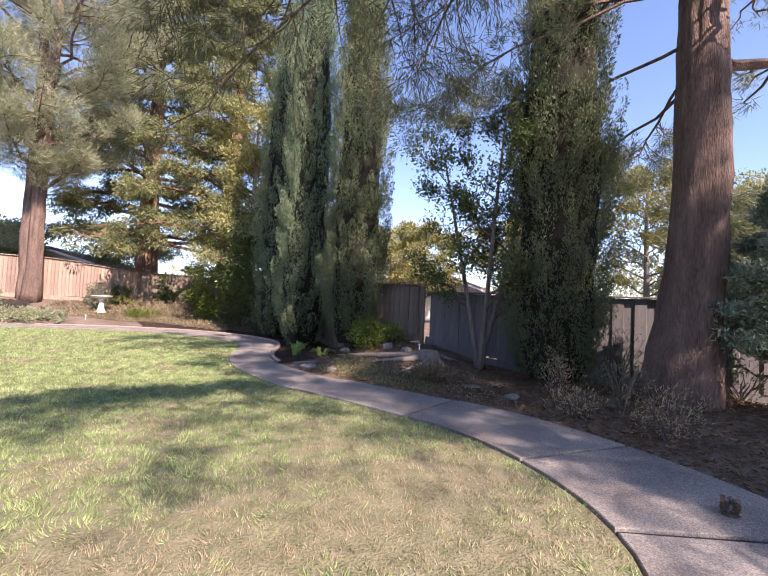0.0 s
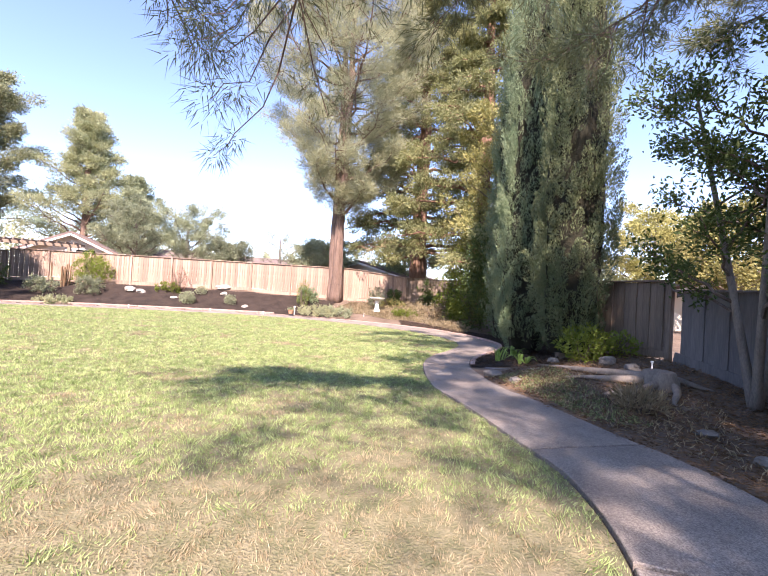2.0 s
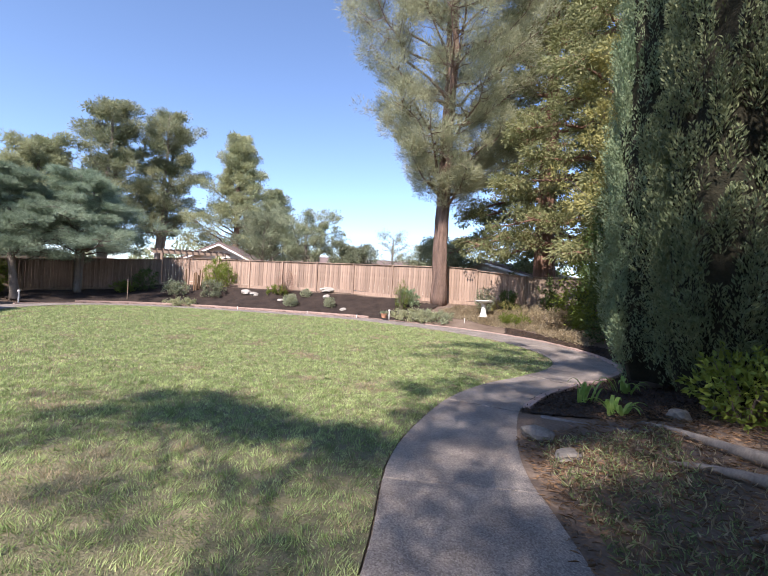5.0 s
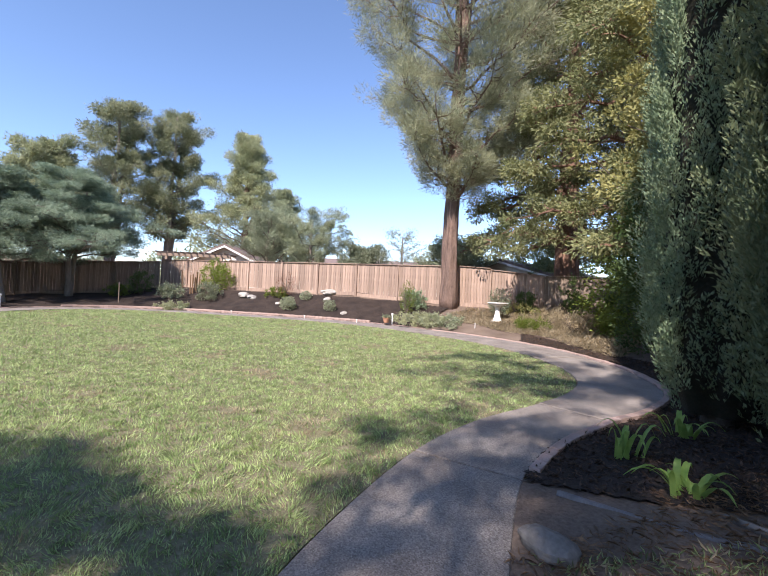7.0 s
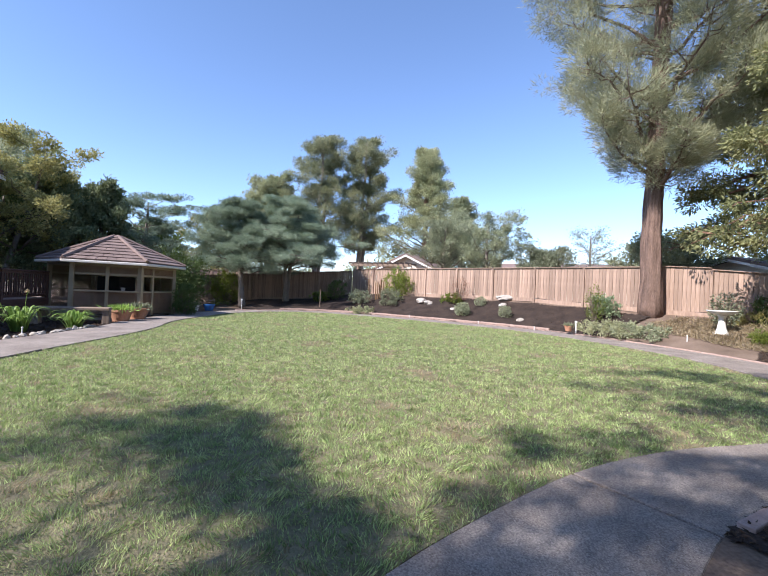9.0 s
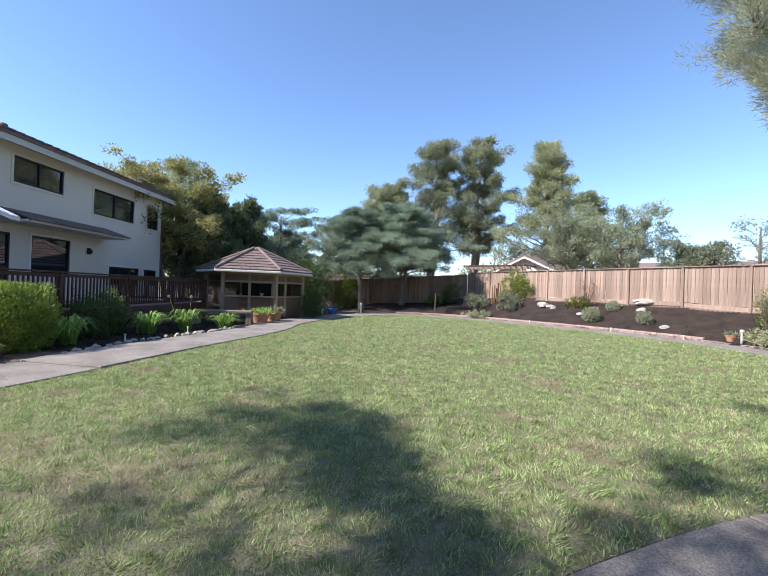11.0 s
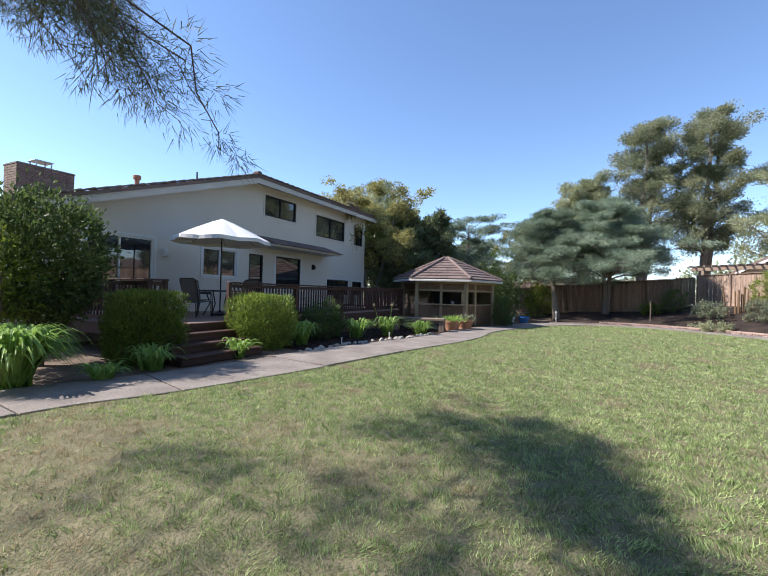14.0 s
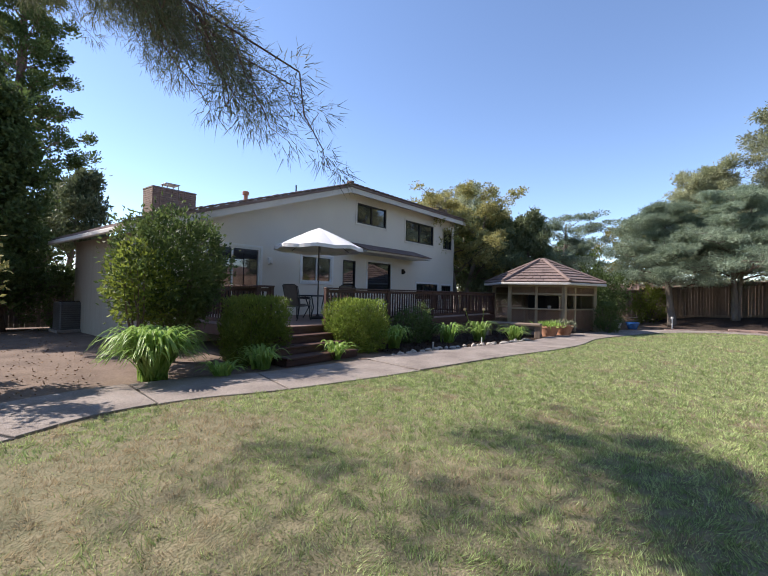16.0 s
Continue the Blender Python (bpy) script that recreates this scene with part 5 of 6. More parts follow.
def strap_plant(label, base, r, h, n, flowers=0):
    """A clump of arching strap-shaped leaves."""
    bx, by = base
    out = empty("agapanthus", pose(bx, by, zat(bx, by)))
    tagged(out, label, "plant")
    v, f = [], []
    for i in range(n):
        a = rnd.uniform(0, 6.28)
        reach, top = r * rnd.uniform(0.15, 1.05), h * rnd.uniform(0.6, 1.1)
        w = rnd.uniform(0.018, 0.032)
        s = np.array([-math.sin(a), math.cos(a), 0])
        o = np.array([math.cos(a), math.sin(a), 0])
        k0 = len(v)
        root = o * rnd.uniform(0, 0.12) + s * rnd.normal() * 0.06
        for j, t in enumerate(np.linspace(0, 1, 7)):
            p = root + o * reach * t + np.array([0, 0, top * (2.5 * t - 1.95 * t * t) / 0.8])
            p[2] = max(p[2], 0.01)
            ww = w * (1 - t ** 2.5) + 0.001
            v += [p - s * ww, p + np.array([0, 0, -0.006]), p + s * ww]
            if j:
                b = k0 + (j - 1) * 3
                f += [(b, b + 1, b + 4, b + 3), (b + 1, b + 2, b + 5, b + 4)]
    under(raw("foliage", v, f, M["strap"], True), out)
    for i in range(flowers):
        x, y = rnd.normal(size=2) * r * 0.3
        Mesh().tube([(x * 0.3, y * 0.3, 0), (x, y, h * 1.7)], 0.006, 5).ob("stalk", M["strap"], out)
        c = np.tile([[x, y, h * 1.7]], (60, 1))
        under(leaves("seed_head", c, rnd.normal(size=(60, 3)), 0.06, 0.02, M["dry"]), out)
    return out


strap_plant("big bright clump of arching strap leaves by the walk", (-1.3, -0.75), 0.82, 0.82, 620)
strap_plant("small fresh clump of strap leaves at the walk's edge", (-2.3, -0.45), 0.38, 0.25, 70)
strap_plant("strap-leaved clump beside the deck steps", (-3.15, -0.75), 0.55, 0.42, 80)
strap_plant("strap-leaved clump beside the clipped hedge", (-5.0, -0.95), 0.5, 0.4, 60)
strap_plant("strap-leaved clump in the mulch by the deck", (-7.35, -1.6), 0.65, 0.62, 90)
strap_plant("spiky strap-leaved clump in the mulch by the deck", (-9.7, -1.7), 0.62, 0.6, 80)
strap_plant("strap-leaved clump with a tall seed head", (-10.95, -1.45), 0.65, 0.62, 80, 2)
strap_plant("yellow-green strap-leaved clump by the bench", (-12.2, -0.95), 0.55, 0.5, 80)
strap_plant("strap-leaved plant at the bend of the walk", (-2.2, 10.7), 0.36, 0.3, 12)
strap_plant("strap-leaved plant lying over the mulch", (-1.45, 10.15), 0.42, 0.22, 12)
strap_plant("small strap-leaved plant by the dark fence", (-2.4, 12.0), 0.3, 0.25, 14)

# ---- trees round the house ----
tree("maple_tree", "yellowing maple beside the house corner", (-19.4, -9.2), 7.4, 0.18, 2.0, 40, lambda u: 3.0 - 1.3 * u, M["greybark"], (M["yellow"], 0.12, 0.07, 44, 0.2, False, 0.0), 0.5, 0.02, twigs=9, stems=2, clump=(0.34, 0.7), uneven=(0.6, 1.2))
tree("maple_tree", "green understorey tree between house and summer house", (-21.4, -10.6), 5.6, 0.15, 1.3, 34, lambda u: 2.6 - 1.0 * u, M["greybark"], (M["broad"], 0.12, 0.07, 44, 0.2, False, 0.0), 0.4, 0.02, twigs=9, clump=(0.34, 0.7), uneven=(0.6, 1.2))
for x, y, h in ((-21.5, -8.5, 6.8), (-23.6, -7.2, 6.3), (-23.0, -10.5, 7.0)):
    tree("juniper_tree", "dark spiky juniper behind the summer house", (x, y), h, 0.14, 0.5, 46, lambda u: 1.7 * (1 - u) + 0.5, M["greybark"], (M["cypress"], 0.22, 0.08, 14, 0.14, False, 0.7), 0.9, 0.0, twigs=7)
shrub("camellia_shrub", "glossy dark green shrub behind the flower pots", (-22.6, -2.6), (3.0, 2.6, 3.0), M["broad"], 9000, 0.13)
shrub("camellia_shrub", "dark green shrub beside the summer house", (-18.6, -0.45), (1.1, 0.9, 1.3), M["broad"], 3500, 0.08)
shrub("camellia_shrub", "broad dark shrub below the cedars", (-25.6, -4.2), (3.2, 2.4, 2.6), M["broad"], 7000, 0.13)
shrub("lime_shrub", "bright yellow-green shrub below the cedars", (-28.2, -1.8), (2.4, 1.6, 2.2), M["lime"], 4000, 0.12)
tree("conifer_tree", "dense tall dark conifer beyond the side of the house", (1.0, -22.0), 21, 0.35, 0.4, 90, lambda u: 3.4 * (1 - u) + 0.7, M["bark"], (M["broad"], 0.17, 0.09, 36, 0.3, False, 0.3), 0.4, 0.0, twigs=9, clump=(0.4, 0.8))
tree("conifer_tree", "dense dark conifer beside the side fence", (1.2, -11.6), 8.0, 0.2, 0.4, 54, lambda u: 1.8 * (1 - u) + 0.4, M["bark"], (M["broad"], 0.17, 0.09, 12, 0.18, False, 0.3), 0.4, 0.0, twigs=9)
tree("garden_tree", "leafy tree that shades the side of the house", (3.1, -12.4), 9.2, 0.2, 1.8, 36, lambda u: 2.6 - 1.0 * u, M["greybark"], (M["broad"], 0.12, 0.07, 40, 0.2, False, 0.1), 0.4, 0.0, twigs=9, clump=(0.34, 0.8), uneven=(0.6, 1.2))
tree("juniper_tree", "leaning juniper behind the house corner", (-0.6, -15.0), 6.2, 0.12, 2.0, 26, lambda u: 1.2 * (1 - u) + 0.4, M["greybark"], (M["cypress"], 0.2, 0.08, 12, 0.14, False, 0.6), 0.9, 0.0, lean=(-0.12, 0.0), twigs=7)
tree("maple_tree", "small maple with drooping yellow-green leaves by the walk", (1.5, -2.0), 2.5, 0.04, 0.7, 16, lambda u: 1.1 - 0.4 * u, M["greybark"], (M["yellow"], 0.11, 0.06, 9, 0.08, False, -0.3), 0.3, 0.05, twigs=7)
tree("spruce_tree", "young blue spruce beside the pine trunk", (6.0, 6.0), 3.6, 0.07, 0.5, 34, lambda u: 1.5 * (1 - u) + 0.25, M["bark"], (M["cedar_blue"], 0.09, 0.03, 26, 0.06, False, 0.1), 0.15, 0.05, twigs=9)

# ---- planting along the east side and the rear corner ----
shrub("laurel_shrub", "tall dark laurel crowding the cypresses", (-5.6, 18.6), (3.4, 3.0, 5.2), M["broad"], 15000, 0.12, 10, gaps=0.4)
shrub("laurel_shrub", "dark green understorey shrub beside the walk", (-4.1, 17.1), (2.0, 1.8, 2.6), M["broad"], 6000, 0.10)
shrub("privet_shrub", "yellow-green leafy shrub in the rear corner", (-7.9, 20.6), (3.2, 2.6, 3.4), M["lime"], 6000, 0.13, gaps=0.5)
tree("sycamore_tree", "tall yellowing tree among the cypresses", (-6.6, 20.2), 10.5, 0.2, 2.5, 34, lambda u: 2.6 - 1.2 * u, M["greybark"], (M["yellow"], 0.14, 0.08, 34, 0.25, False, 0.0), 0.5, 0.0, twigs=8, clump=(0.4, 0.8))
shrub("low_shrub", "leafy green seedling at the cypress foot", (-0.35, 10.55), (0.9, 0.6, 0.75), M["lime"], 900, 0.09, gaps=0.5)
shrub("low_shrub", "green seedling against the dark fence", (0.25, 10.9), (0.6, 0.4, 0.5), M["lime"], 400, 0.08, gaps=0.5)
for x, y, w, h, mat in ((3.05, 7.2, 0.5, 0.75, "dry"), (2.75, 5.9, 0.7, 0.4, "dry"), (3.5, 6.1, 0.8, 0.75, "silver"), (3.45, 5.0, 0.8, 0.6, "dry"), (4.4, 7.7, 0.8, 1.2, "broad"), (6.2, 7.2, 1.6, 0.7, "broad")):
    shrub("wild_plant", "wispy half-dry weed by the pine roots" if mat != "broad" else "low green weed by the grey fence", (x, y), (w, w * 0.8, h), M[mat], 500, 0.06, 14, "plant", gaps=0.6, up=0.8, wide=0.25)
shrub("grass_tuft", "pale dry grass tuft in the litter", (0.95, 8.0), (0.6, 0.5, 0.3), M["dry"], 500, 0.14, 8, "plant", up=0.9, wide=0.08)
for x, y, w, h, mat in ((-11.8, 20.7, 2.6, 0.5, "dry"), (-10.2, 20.4, 1.6, 0.7, "dry"), (-13.9, 21.4, 2.2, 0.45, "yellow"), (-9.2, 20.8, 1.2, 0.9, "lime"), (-12.2, 22.4, 2.4, 0.5, "dry"), (-11.4, 19.4, 1.4, 0.4, "lime")):
    shrub("dry_shrub", "patch of dry straw-coloured ground cover on the bank", (x, y), (w, w * 0.7, h), M[mat], 1600, 0.10, 8, gaps=0.5, up=0.6, wide=0.2)
for x, y, w, h in ((-12.4, 23.4, 1.4, 1.7), (-10.9, 24.2, 1.2, 1.8), (-14.0, 22.0, 0.8, 1.0)):
    shrub("vine_shrub", "green vine climbing the shaded rear fence", (x + 0.25, y - 0.3), (w, 0.5, h), M["broad"], 1600, 0.11, gaps=0.7)

# rear bank planting
BANK = [("round_shrub", "round leafy bright green shrub on the mulch bank", -27.3, 9.75, 2.1, 1.75, "lime", 5000), ("grey_shrub", "soft grey-green shrub on the mulch bank", -25.6, 9.2, 1.5, 0.95, "silver", 2600),
        ("grey_shrub", "low grey-green shrub at the foot of the bank", -26.6, 7.2, 1.6, 0.9, "silver", 2400), ("low_shrub", "low yellow-green mat of leaves", -23.6, 12.5, 1.5, 0.55, "lime", 1600), ("grey_shrub", "dry grey tuft on the bank", -21.4, 12.6, 0.9, 0.65, "silver", 1200),
        ("low_shrub", "spreading olive ground cover at the walk", -24.6, 7.4, 2.0, 0.4, "euca", 1800), ("dark_shrub", "dark shrub against the west fence", -29.0, 5.6, 1.5, 1.3, "broad", 2500), ("dark_shrub", "low dark planting along the west fence", -28.8, 4.4, 1.4, 0.7, "hedge", 2000),
        ("green_shrub", "dark green rosette shrub by the pine trunk", -17.4, 17.9, 1.3, 0.85, "cypress_l", 2600), ("lime_shrub", "upright lime-green sapling on the bank", -17.0, 17.2, 0.8, 1.5, "lime", 900), ("low_shrub", "grey-green ground cover spilling to the walk", -15.2, 16.8, 2.6, 0.5, "euca", 3200),
        ("low_shrub", "leafy ground cover beside the brick edging", -14.3, 17.3, 2.0, 0.45, "silver", 2400), ("grey_shrub", "dry silver tuft on the mulch", -20.0, 14.4, 0.7, 0.55, "silver", 900), ("grey_shrub", "small silver tuft by the rocks", -22.2, 13.8, 0.7, 0.5, "silver", 800),
        ("rose_shrub", "thin russet rose bush before the fence", -23.2, 12.9, 1.3, 1.5, "pinkdry", 700), ("flower_shrub", "pale leafy shrub behind the bird bath", -14.2, 20.5, 1.0, 1.2, "silver", 1200)]
for name, label, x, y, w, h, mat, n in BANK:
    shrub(name, label, (x, y), (w, w * 0.85, h), M[mat], n, 0.09 if n > 1000 else 0.07, 9, gaps=0.4)
cact = empty("cactus_plant", pose(-27.6, 8.4, zat(-27.6, 8.4)))
tagged(cact, "row of upright brown dried flower stalks", "plant")
for i in range(11):
    x, y = rnd.normal(size=2) * 0.3
    Mesh().tube([(x, y, -0.05), (x * 1.1, y * 1.1, rnd.uniform(0.9, 1.4))], 0.035, 6).ob("stalk", M["straw"], cact)

# ---- stones, stump, pots, small fixtures ----


def rock(label, base, size, name="rock", mat="stone"):
    bm = bmesh.new()
    bmesh.ops.create_icosphere(bm, subdivisions=3, radius=0.5)
    off = Vector(rnd.uniform(-9, 9, 3))
    for v in bm.verts:
        v.co *= 1 + 0.35 * noise.noise(v.co * 2.2 + off) + 0.12 * noise.noise(v.co * 6 + off)
        v.co = Vector((v.co.x * size[0], v.co.y * size[1], v.co.z * size[2]))
    me = bpy.data.meshes.new(name)
    bm.to_mesh(me)
    bm.free()
    me.materials.append(M[mat])
    o = new(name, me)
    o.matrix_world = pose(base[0], base[1], zat(*base) + size[2] * 0.22, 0, 0, rnd.uniform(0, 360))
    return tagged(o, label, "rock")


for x, y, s in ((-25.0, 11.0, (1.1, 0.6, 0.4)), (-24.3, 11.3, (0.7, 0.5, 0.3)), (-21.9, 15.2, (1.3, 0.6, 0.35)), (-21.2, 14.7, (0.5, 0.4, 0.3)), (-22.6, 12.4, (0.4, 0.3, 0.2)), (-19.2, 14.9, (0.4, 0.3, 0.2))):
    rock("pale weathered rock lying on the dark mulch", (x, y), s)
for x, y, s in ((-1.55, 8.85, (0.35, 0.25, 0.16)), (-1.0, 8.6, (0.3, 0.2, 0.12)), (0.15, 10.3, (0.34, 0.25, 0.2)), (0.6, 9.9, (0.28, 0.25, 0.18)), (-0.9, 10.45, (0.24, 0.2, 0.16)), (2.2, 6.9, (0.3, 0.2, 0.12)), (-4.2, -0.95, (0.3, 0.2, 0.14)), (1.7, 7.6, (0.25, 0.2, 0.1))):
    rock("grey stone half sunk in the litter", (x, y), s, mat="greystone")
for i in range(34):
    k = nearest(-6.6 - i * 0.19, 1.05)
    p = OUTER[k] + NRM[k] * rnd.uniform(0.08, 0.22)
    rock("pale cobble edging the deck bed", tuple(p + rnd.normal(size=2) * 0.03), tuple(rnd.uniform(0.1, 0.22, 3) * (1, 0.8, 0.7)), "cobble")["group"] = "cobbles edging the deck bed"

stump = empty("tree_stump", pose(1.05, 9.35, zat(1.05, 9.35)))
tagged(stump, "old grey tree stump with long spreading roots", "stump")
Mesh().lathe([(0.34, -0.1), (0.27, 0.08), (0.23, 0.2), (0.19, 0.22), (0.05, 0.19)], sides=18).ob("bole", M["greybark"], stump, smooth=True)
for a, ln in ((2.9, 2.3), (3.4, 1.5), (5.2, 0.9), (0.6, 0.8), (4.2, 1.2)):
    o = np.array([math.cos(a), math.sin(a)])
    pts = []
    for t in np.linspace(0, 1, 7):
        q = o * ln * t + np.array([-o[1], o[0]]) * 0.12 * math.sin(t * 5)
        pts.append((q[0], q[1], zat(1.05 + q[0], 9.35 + q[1]) - zat(1.05, 9.35) + 0.08 * (1 - t)))
    Mesh().tube(pts, np.linspace(0.09, 0.02, 7), 8).ob("root", M["greybark"], stump, smooth=True)
edging = empty("edging_strip")
tagged(edging, "grey edging board half buried in the bed", "edging")
Mesh().tube([(-2.0, 9.5, 0.05), (-1.6, 9.62, 0.07), (-1.2, 9.68, 0.12), (-0.85, 9.75, 0.2)], 0.03, 6).ob("strip", M["grey_wood"], edging)
cone = empty("pine_cone", pose(2.64, 3.13, 0.045))
tagged(cone, "fallen brown pine cone on the walk", "pine cone")
th = rnd.uniform(0, 6.28, 220)
zz = rnd.uniform(-0.05, 0.06, 220)
cc = np.stack([0.035 * np.cos(th), 0.035 * np.sin(th), zz + 0.05], 1)
under(leaves("scales", cc, np.stack([np.cos(th), np.sin(th), zz * 4], 1), 0.03, 0.03, M["cedar_dark"]), cone)


def pot(label, x, y, r, h, mat="terracotta", plant=None, z=None):
    p = empty("flower_pot", pose(x, y, zat(x, y) if z is None else z))
    tagged(p, label, "flower pot")
    Mesh().lathe([(r * 0.62, 0), (r * 0.95, h * 0.82), (r, h * 0.82), (r * 1.02, h), (r * 0.9, h), (r * 0.86, h * 0.86)], sides=24).ob("pot", M[mat], p, smooth=False)
    if plant:
        n = 260
        c = rnd.normal(size=(n, 3)) * (r * 0.5, r * 0.5, 0.04) + (0, 0, h * 0.95)
        under(leaves("plant", c, rnd.normal(size=(n, 3)) * 0.6 + (0, 0, 1), h * 0.45, 0.03, M[plant]), p)


pot("wide terracotta pot with a small plant by the walk", -14.55, -0.95, 0.36, 0.42, plant="strap")
pot("terracotta pot with succulents by the walk", -15.45, -0.85, 0.36, 0.44, plant="silver")
pot("blue glazed pot at the garden's end", -22.3, -0.75, 0.30, 0.34, "blue")
pot("low terracotta bowl at the garden's end", -21.4, -1.7, 0.36, 0.34)
pot("terracotta pot with a dry plant", -22.4, -1.6, 0.34, 0.36, plant="dry")
pot("white pot among the flower pots", -21.8, -1.25, 0.18, 0.3, "plaster", "silver")
pot("small terracotta pot on the brick edging", -15.95, 15.55, 0.16, 0.22, plant="silver", z=0.16)
pot("small grey pot on the counter of the summer house", -16.42, -1.95, 0.08, 0.12, "stone", z=1.012)

bath = empty("bird_bath", pose(-13.35, 19.6, zat(-13.35, 19.6) - 0.02))
tagged(bath, "white cast stone bird bath on the dry bank", "bird bath")
Mesh().lathe([(0.24, 0), (0.25, 0.06), (0.17, 0.1), (0.13, 0.22), (0.10, 0.42), (0.09, 0.55), (0.14, 0.66), (0.16, 0.68)], sides=24).ob("pedestal", M["plaster"], bath, smooth=True)
Mesh().lathe([(0.10, 0.68), (0.34, 0.73), (0.44, 0.80), (0.45, 0.83), (0.41, 0.83), (0.3, 0.77), (0.02, 0.75)], sides=32).ob("basin", M["plaster"], bath, smooth=True)


def stake(label, x, y, h, r, mat):
    s = empty("garden_stake", pose(x, y, zat(x, y)))
    tagged(s, label, "garden stake")
    Mesh().tube([(0, 0, -0.05), (0, 0, h * 0.85)], r, 8).ob("stem", M[mat], s)
    Mesh().lathe([(r * 1.2, h * 0.85), (r * 1.8, h * 0.88), (r * 1.8, h), (r, h * 1.02)], sides=10).ob("head", M[mat], s)


stake("white plastic post on the bank", -16.2, 16.0, 0.55, 0.03, "white")
stake("rusty iron stake before the west fence", -26.3, 4.7, 1.15, 0.025, "cedar_dark")
stake("pale stake below the cedars", -24.6, 0.3, 0.6, 0.03, "white")
for x, y in ((-22.1, 9.9), (-19.4, 12.9), (-17.2, 14.7), (-8.2, -0.95), (-10.4, -0.95), (-12.9, 18.0), (0.9, 9.9)):
    stake("small pale sprinkler stake at the bed's edge", x, y, 0.2, 0.014, "white")
acu = empty("air_conditioner", pose(-0.75, -10.6, 0, 0, 0, 10.95))
tagged(acu, "dark grey air conditioner unit on a concrete pad", "air conditioner")
Mesh().box((0, 0, 0.05), (1.0, 1.0, 0.1), 0.01).ob("pad", M["concrete"], acu)
Mesh().box((0, 0, 0.55), (0.82, 0.82, 0.9), 0.03).ob("casing", M["ac"], acu)
fn = Mesh()
for k in range(11):
    fn.box((0, 0.415, 0.18 + k * 0.07), (0.74, 0.012, 0.012))
    fn.box((0.415, 0, 0.18 + k * 0.07), (0.012, 0.74, 0.012))
fn.ob("grille", M["dark_metal"], acu)
Mesh().lathe([(0.34, 1.0), (0.34, 1.03), (0.3, 1.03), (0.3, 1.005)], sides=24).ob("fan_ring", M["dark_metal"], acu)
fence("fence_side", (4.5, -12.2), (-1.2, -12.6), lambda u: 1.6, M["cedar_dark"], "dark side fence with a lattice top", kick=False)
lt = Mesh()
for k in range(54):
    for sgn in (-1, 1):
        lt.box((-1.1 + k * 0.105, -12.58 + 0.0065 * k + 0.006 * sgn, 1.86), (0.03, 0.008, 0.58), 0, pose(0, 0, 0, 0, 45 * sgn, -4))
tagged(lt.ob("fence_lattice", M["lattice"]), "dark lattice along the side fence top", "lattice", kind="structure")

# ---- beyond the garden ----


def neighbour(label, x, y, rz, w, d, eave, ridge, wallmat):
    h = empty("neighbour_house", pose(x, y, 0, 0, 0, rz))
    tagged(h, label, "house")
    Mesh().slab([(-w / 2, 0), (w / 2, 0), (w / 2, eave), (0, ridge), (-w / 2, eave)], -d / 2, d / 2).ob("wall", M[wallmat], h)
    for s in (-1, 1):
        e = w / 2 + 0.7
        k = (ridge - eave) / (w / 2)
        Mesh().slab([(s * e, eave - 0.7 * k + 0.05), (0, ridge + 0.05), (0, ridge + 0.25), (s * e, eave - 0.7 * k + 0.25)], -d / 2 - 0.7, d / 2 + 0.7).ob("roof", M["shingle"], h)
        Mesh().slab([(s * e, eave - 0.7 * k - 0.12), (0, ridge - 0.12), (0, ridge + 0.04), (s * e, eave - 0.7 * k + 0.04)], -d / 2 - 0.75, -d / 2 - 0.68).ob("fascia", M["white"], h)
    wn2 = empty("window")
    under(wn2, h)
    wn2.location = (0.9, -d / 2 - 0.02, eave - 0.3)
    Mesh().box((0, 0, 0), (1.3, 0.04, 1.0)).ob("pane", M["glass"], wn2)
    return h


neighbour("cream gabled neighbour house with a brown roof", -43.0, 13.6, 62, 6.0, 8, 3.5, 4.9, "stucco")
neighbour("low neighbour house with a grey-brown roof", -41.0, 27.5, -30, 10, 16, 3.0, 4.7, "stucco")
neighbour("low brown-roofed neighbour house behind the redwood", -27.0, 38.0, 15, 10, 14, 3.0, 4.4, "stucco")
neighbour("pale neighbour house beyond the grey fence", 2.8, 36.0, 20, 10, 8, 2.6, 3.9, "stucco")
perg = empty("pergola", pose(-39.0, 9.0, 0, 0, 0, 60))
tagged(perg, "dark timber pergola beyond the rear fence", "pergola")
for x in (-2.4, 2.4):
    Mesh().box((x, 0, 1.9), (0.2, 0.2, 3.8), 0.01).ob("post", M["cedar_dark"], perg)
Mesh().box((0, 0, 3.85), (6.4, 0.2, 0.25), 0.01).ob("beam", M["cedar_dark"], perg)
for k in range(12):
    Mesh().box((-2.9 + k * 0.53, 0.6, 4.03), (0.08, 3.0, 0.14), 0.006).ob("rafter", M["cedar_dark"], perg)
fence("fence_neighbour", (-40.5, 5.5), (-38.0, -9.0), lambda u: 3.0 - 0.4 * u, M["cedar"], "pale board fence of the next garden", kick=False)
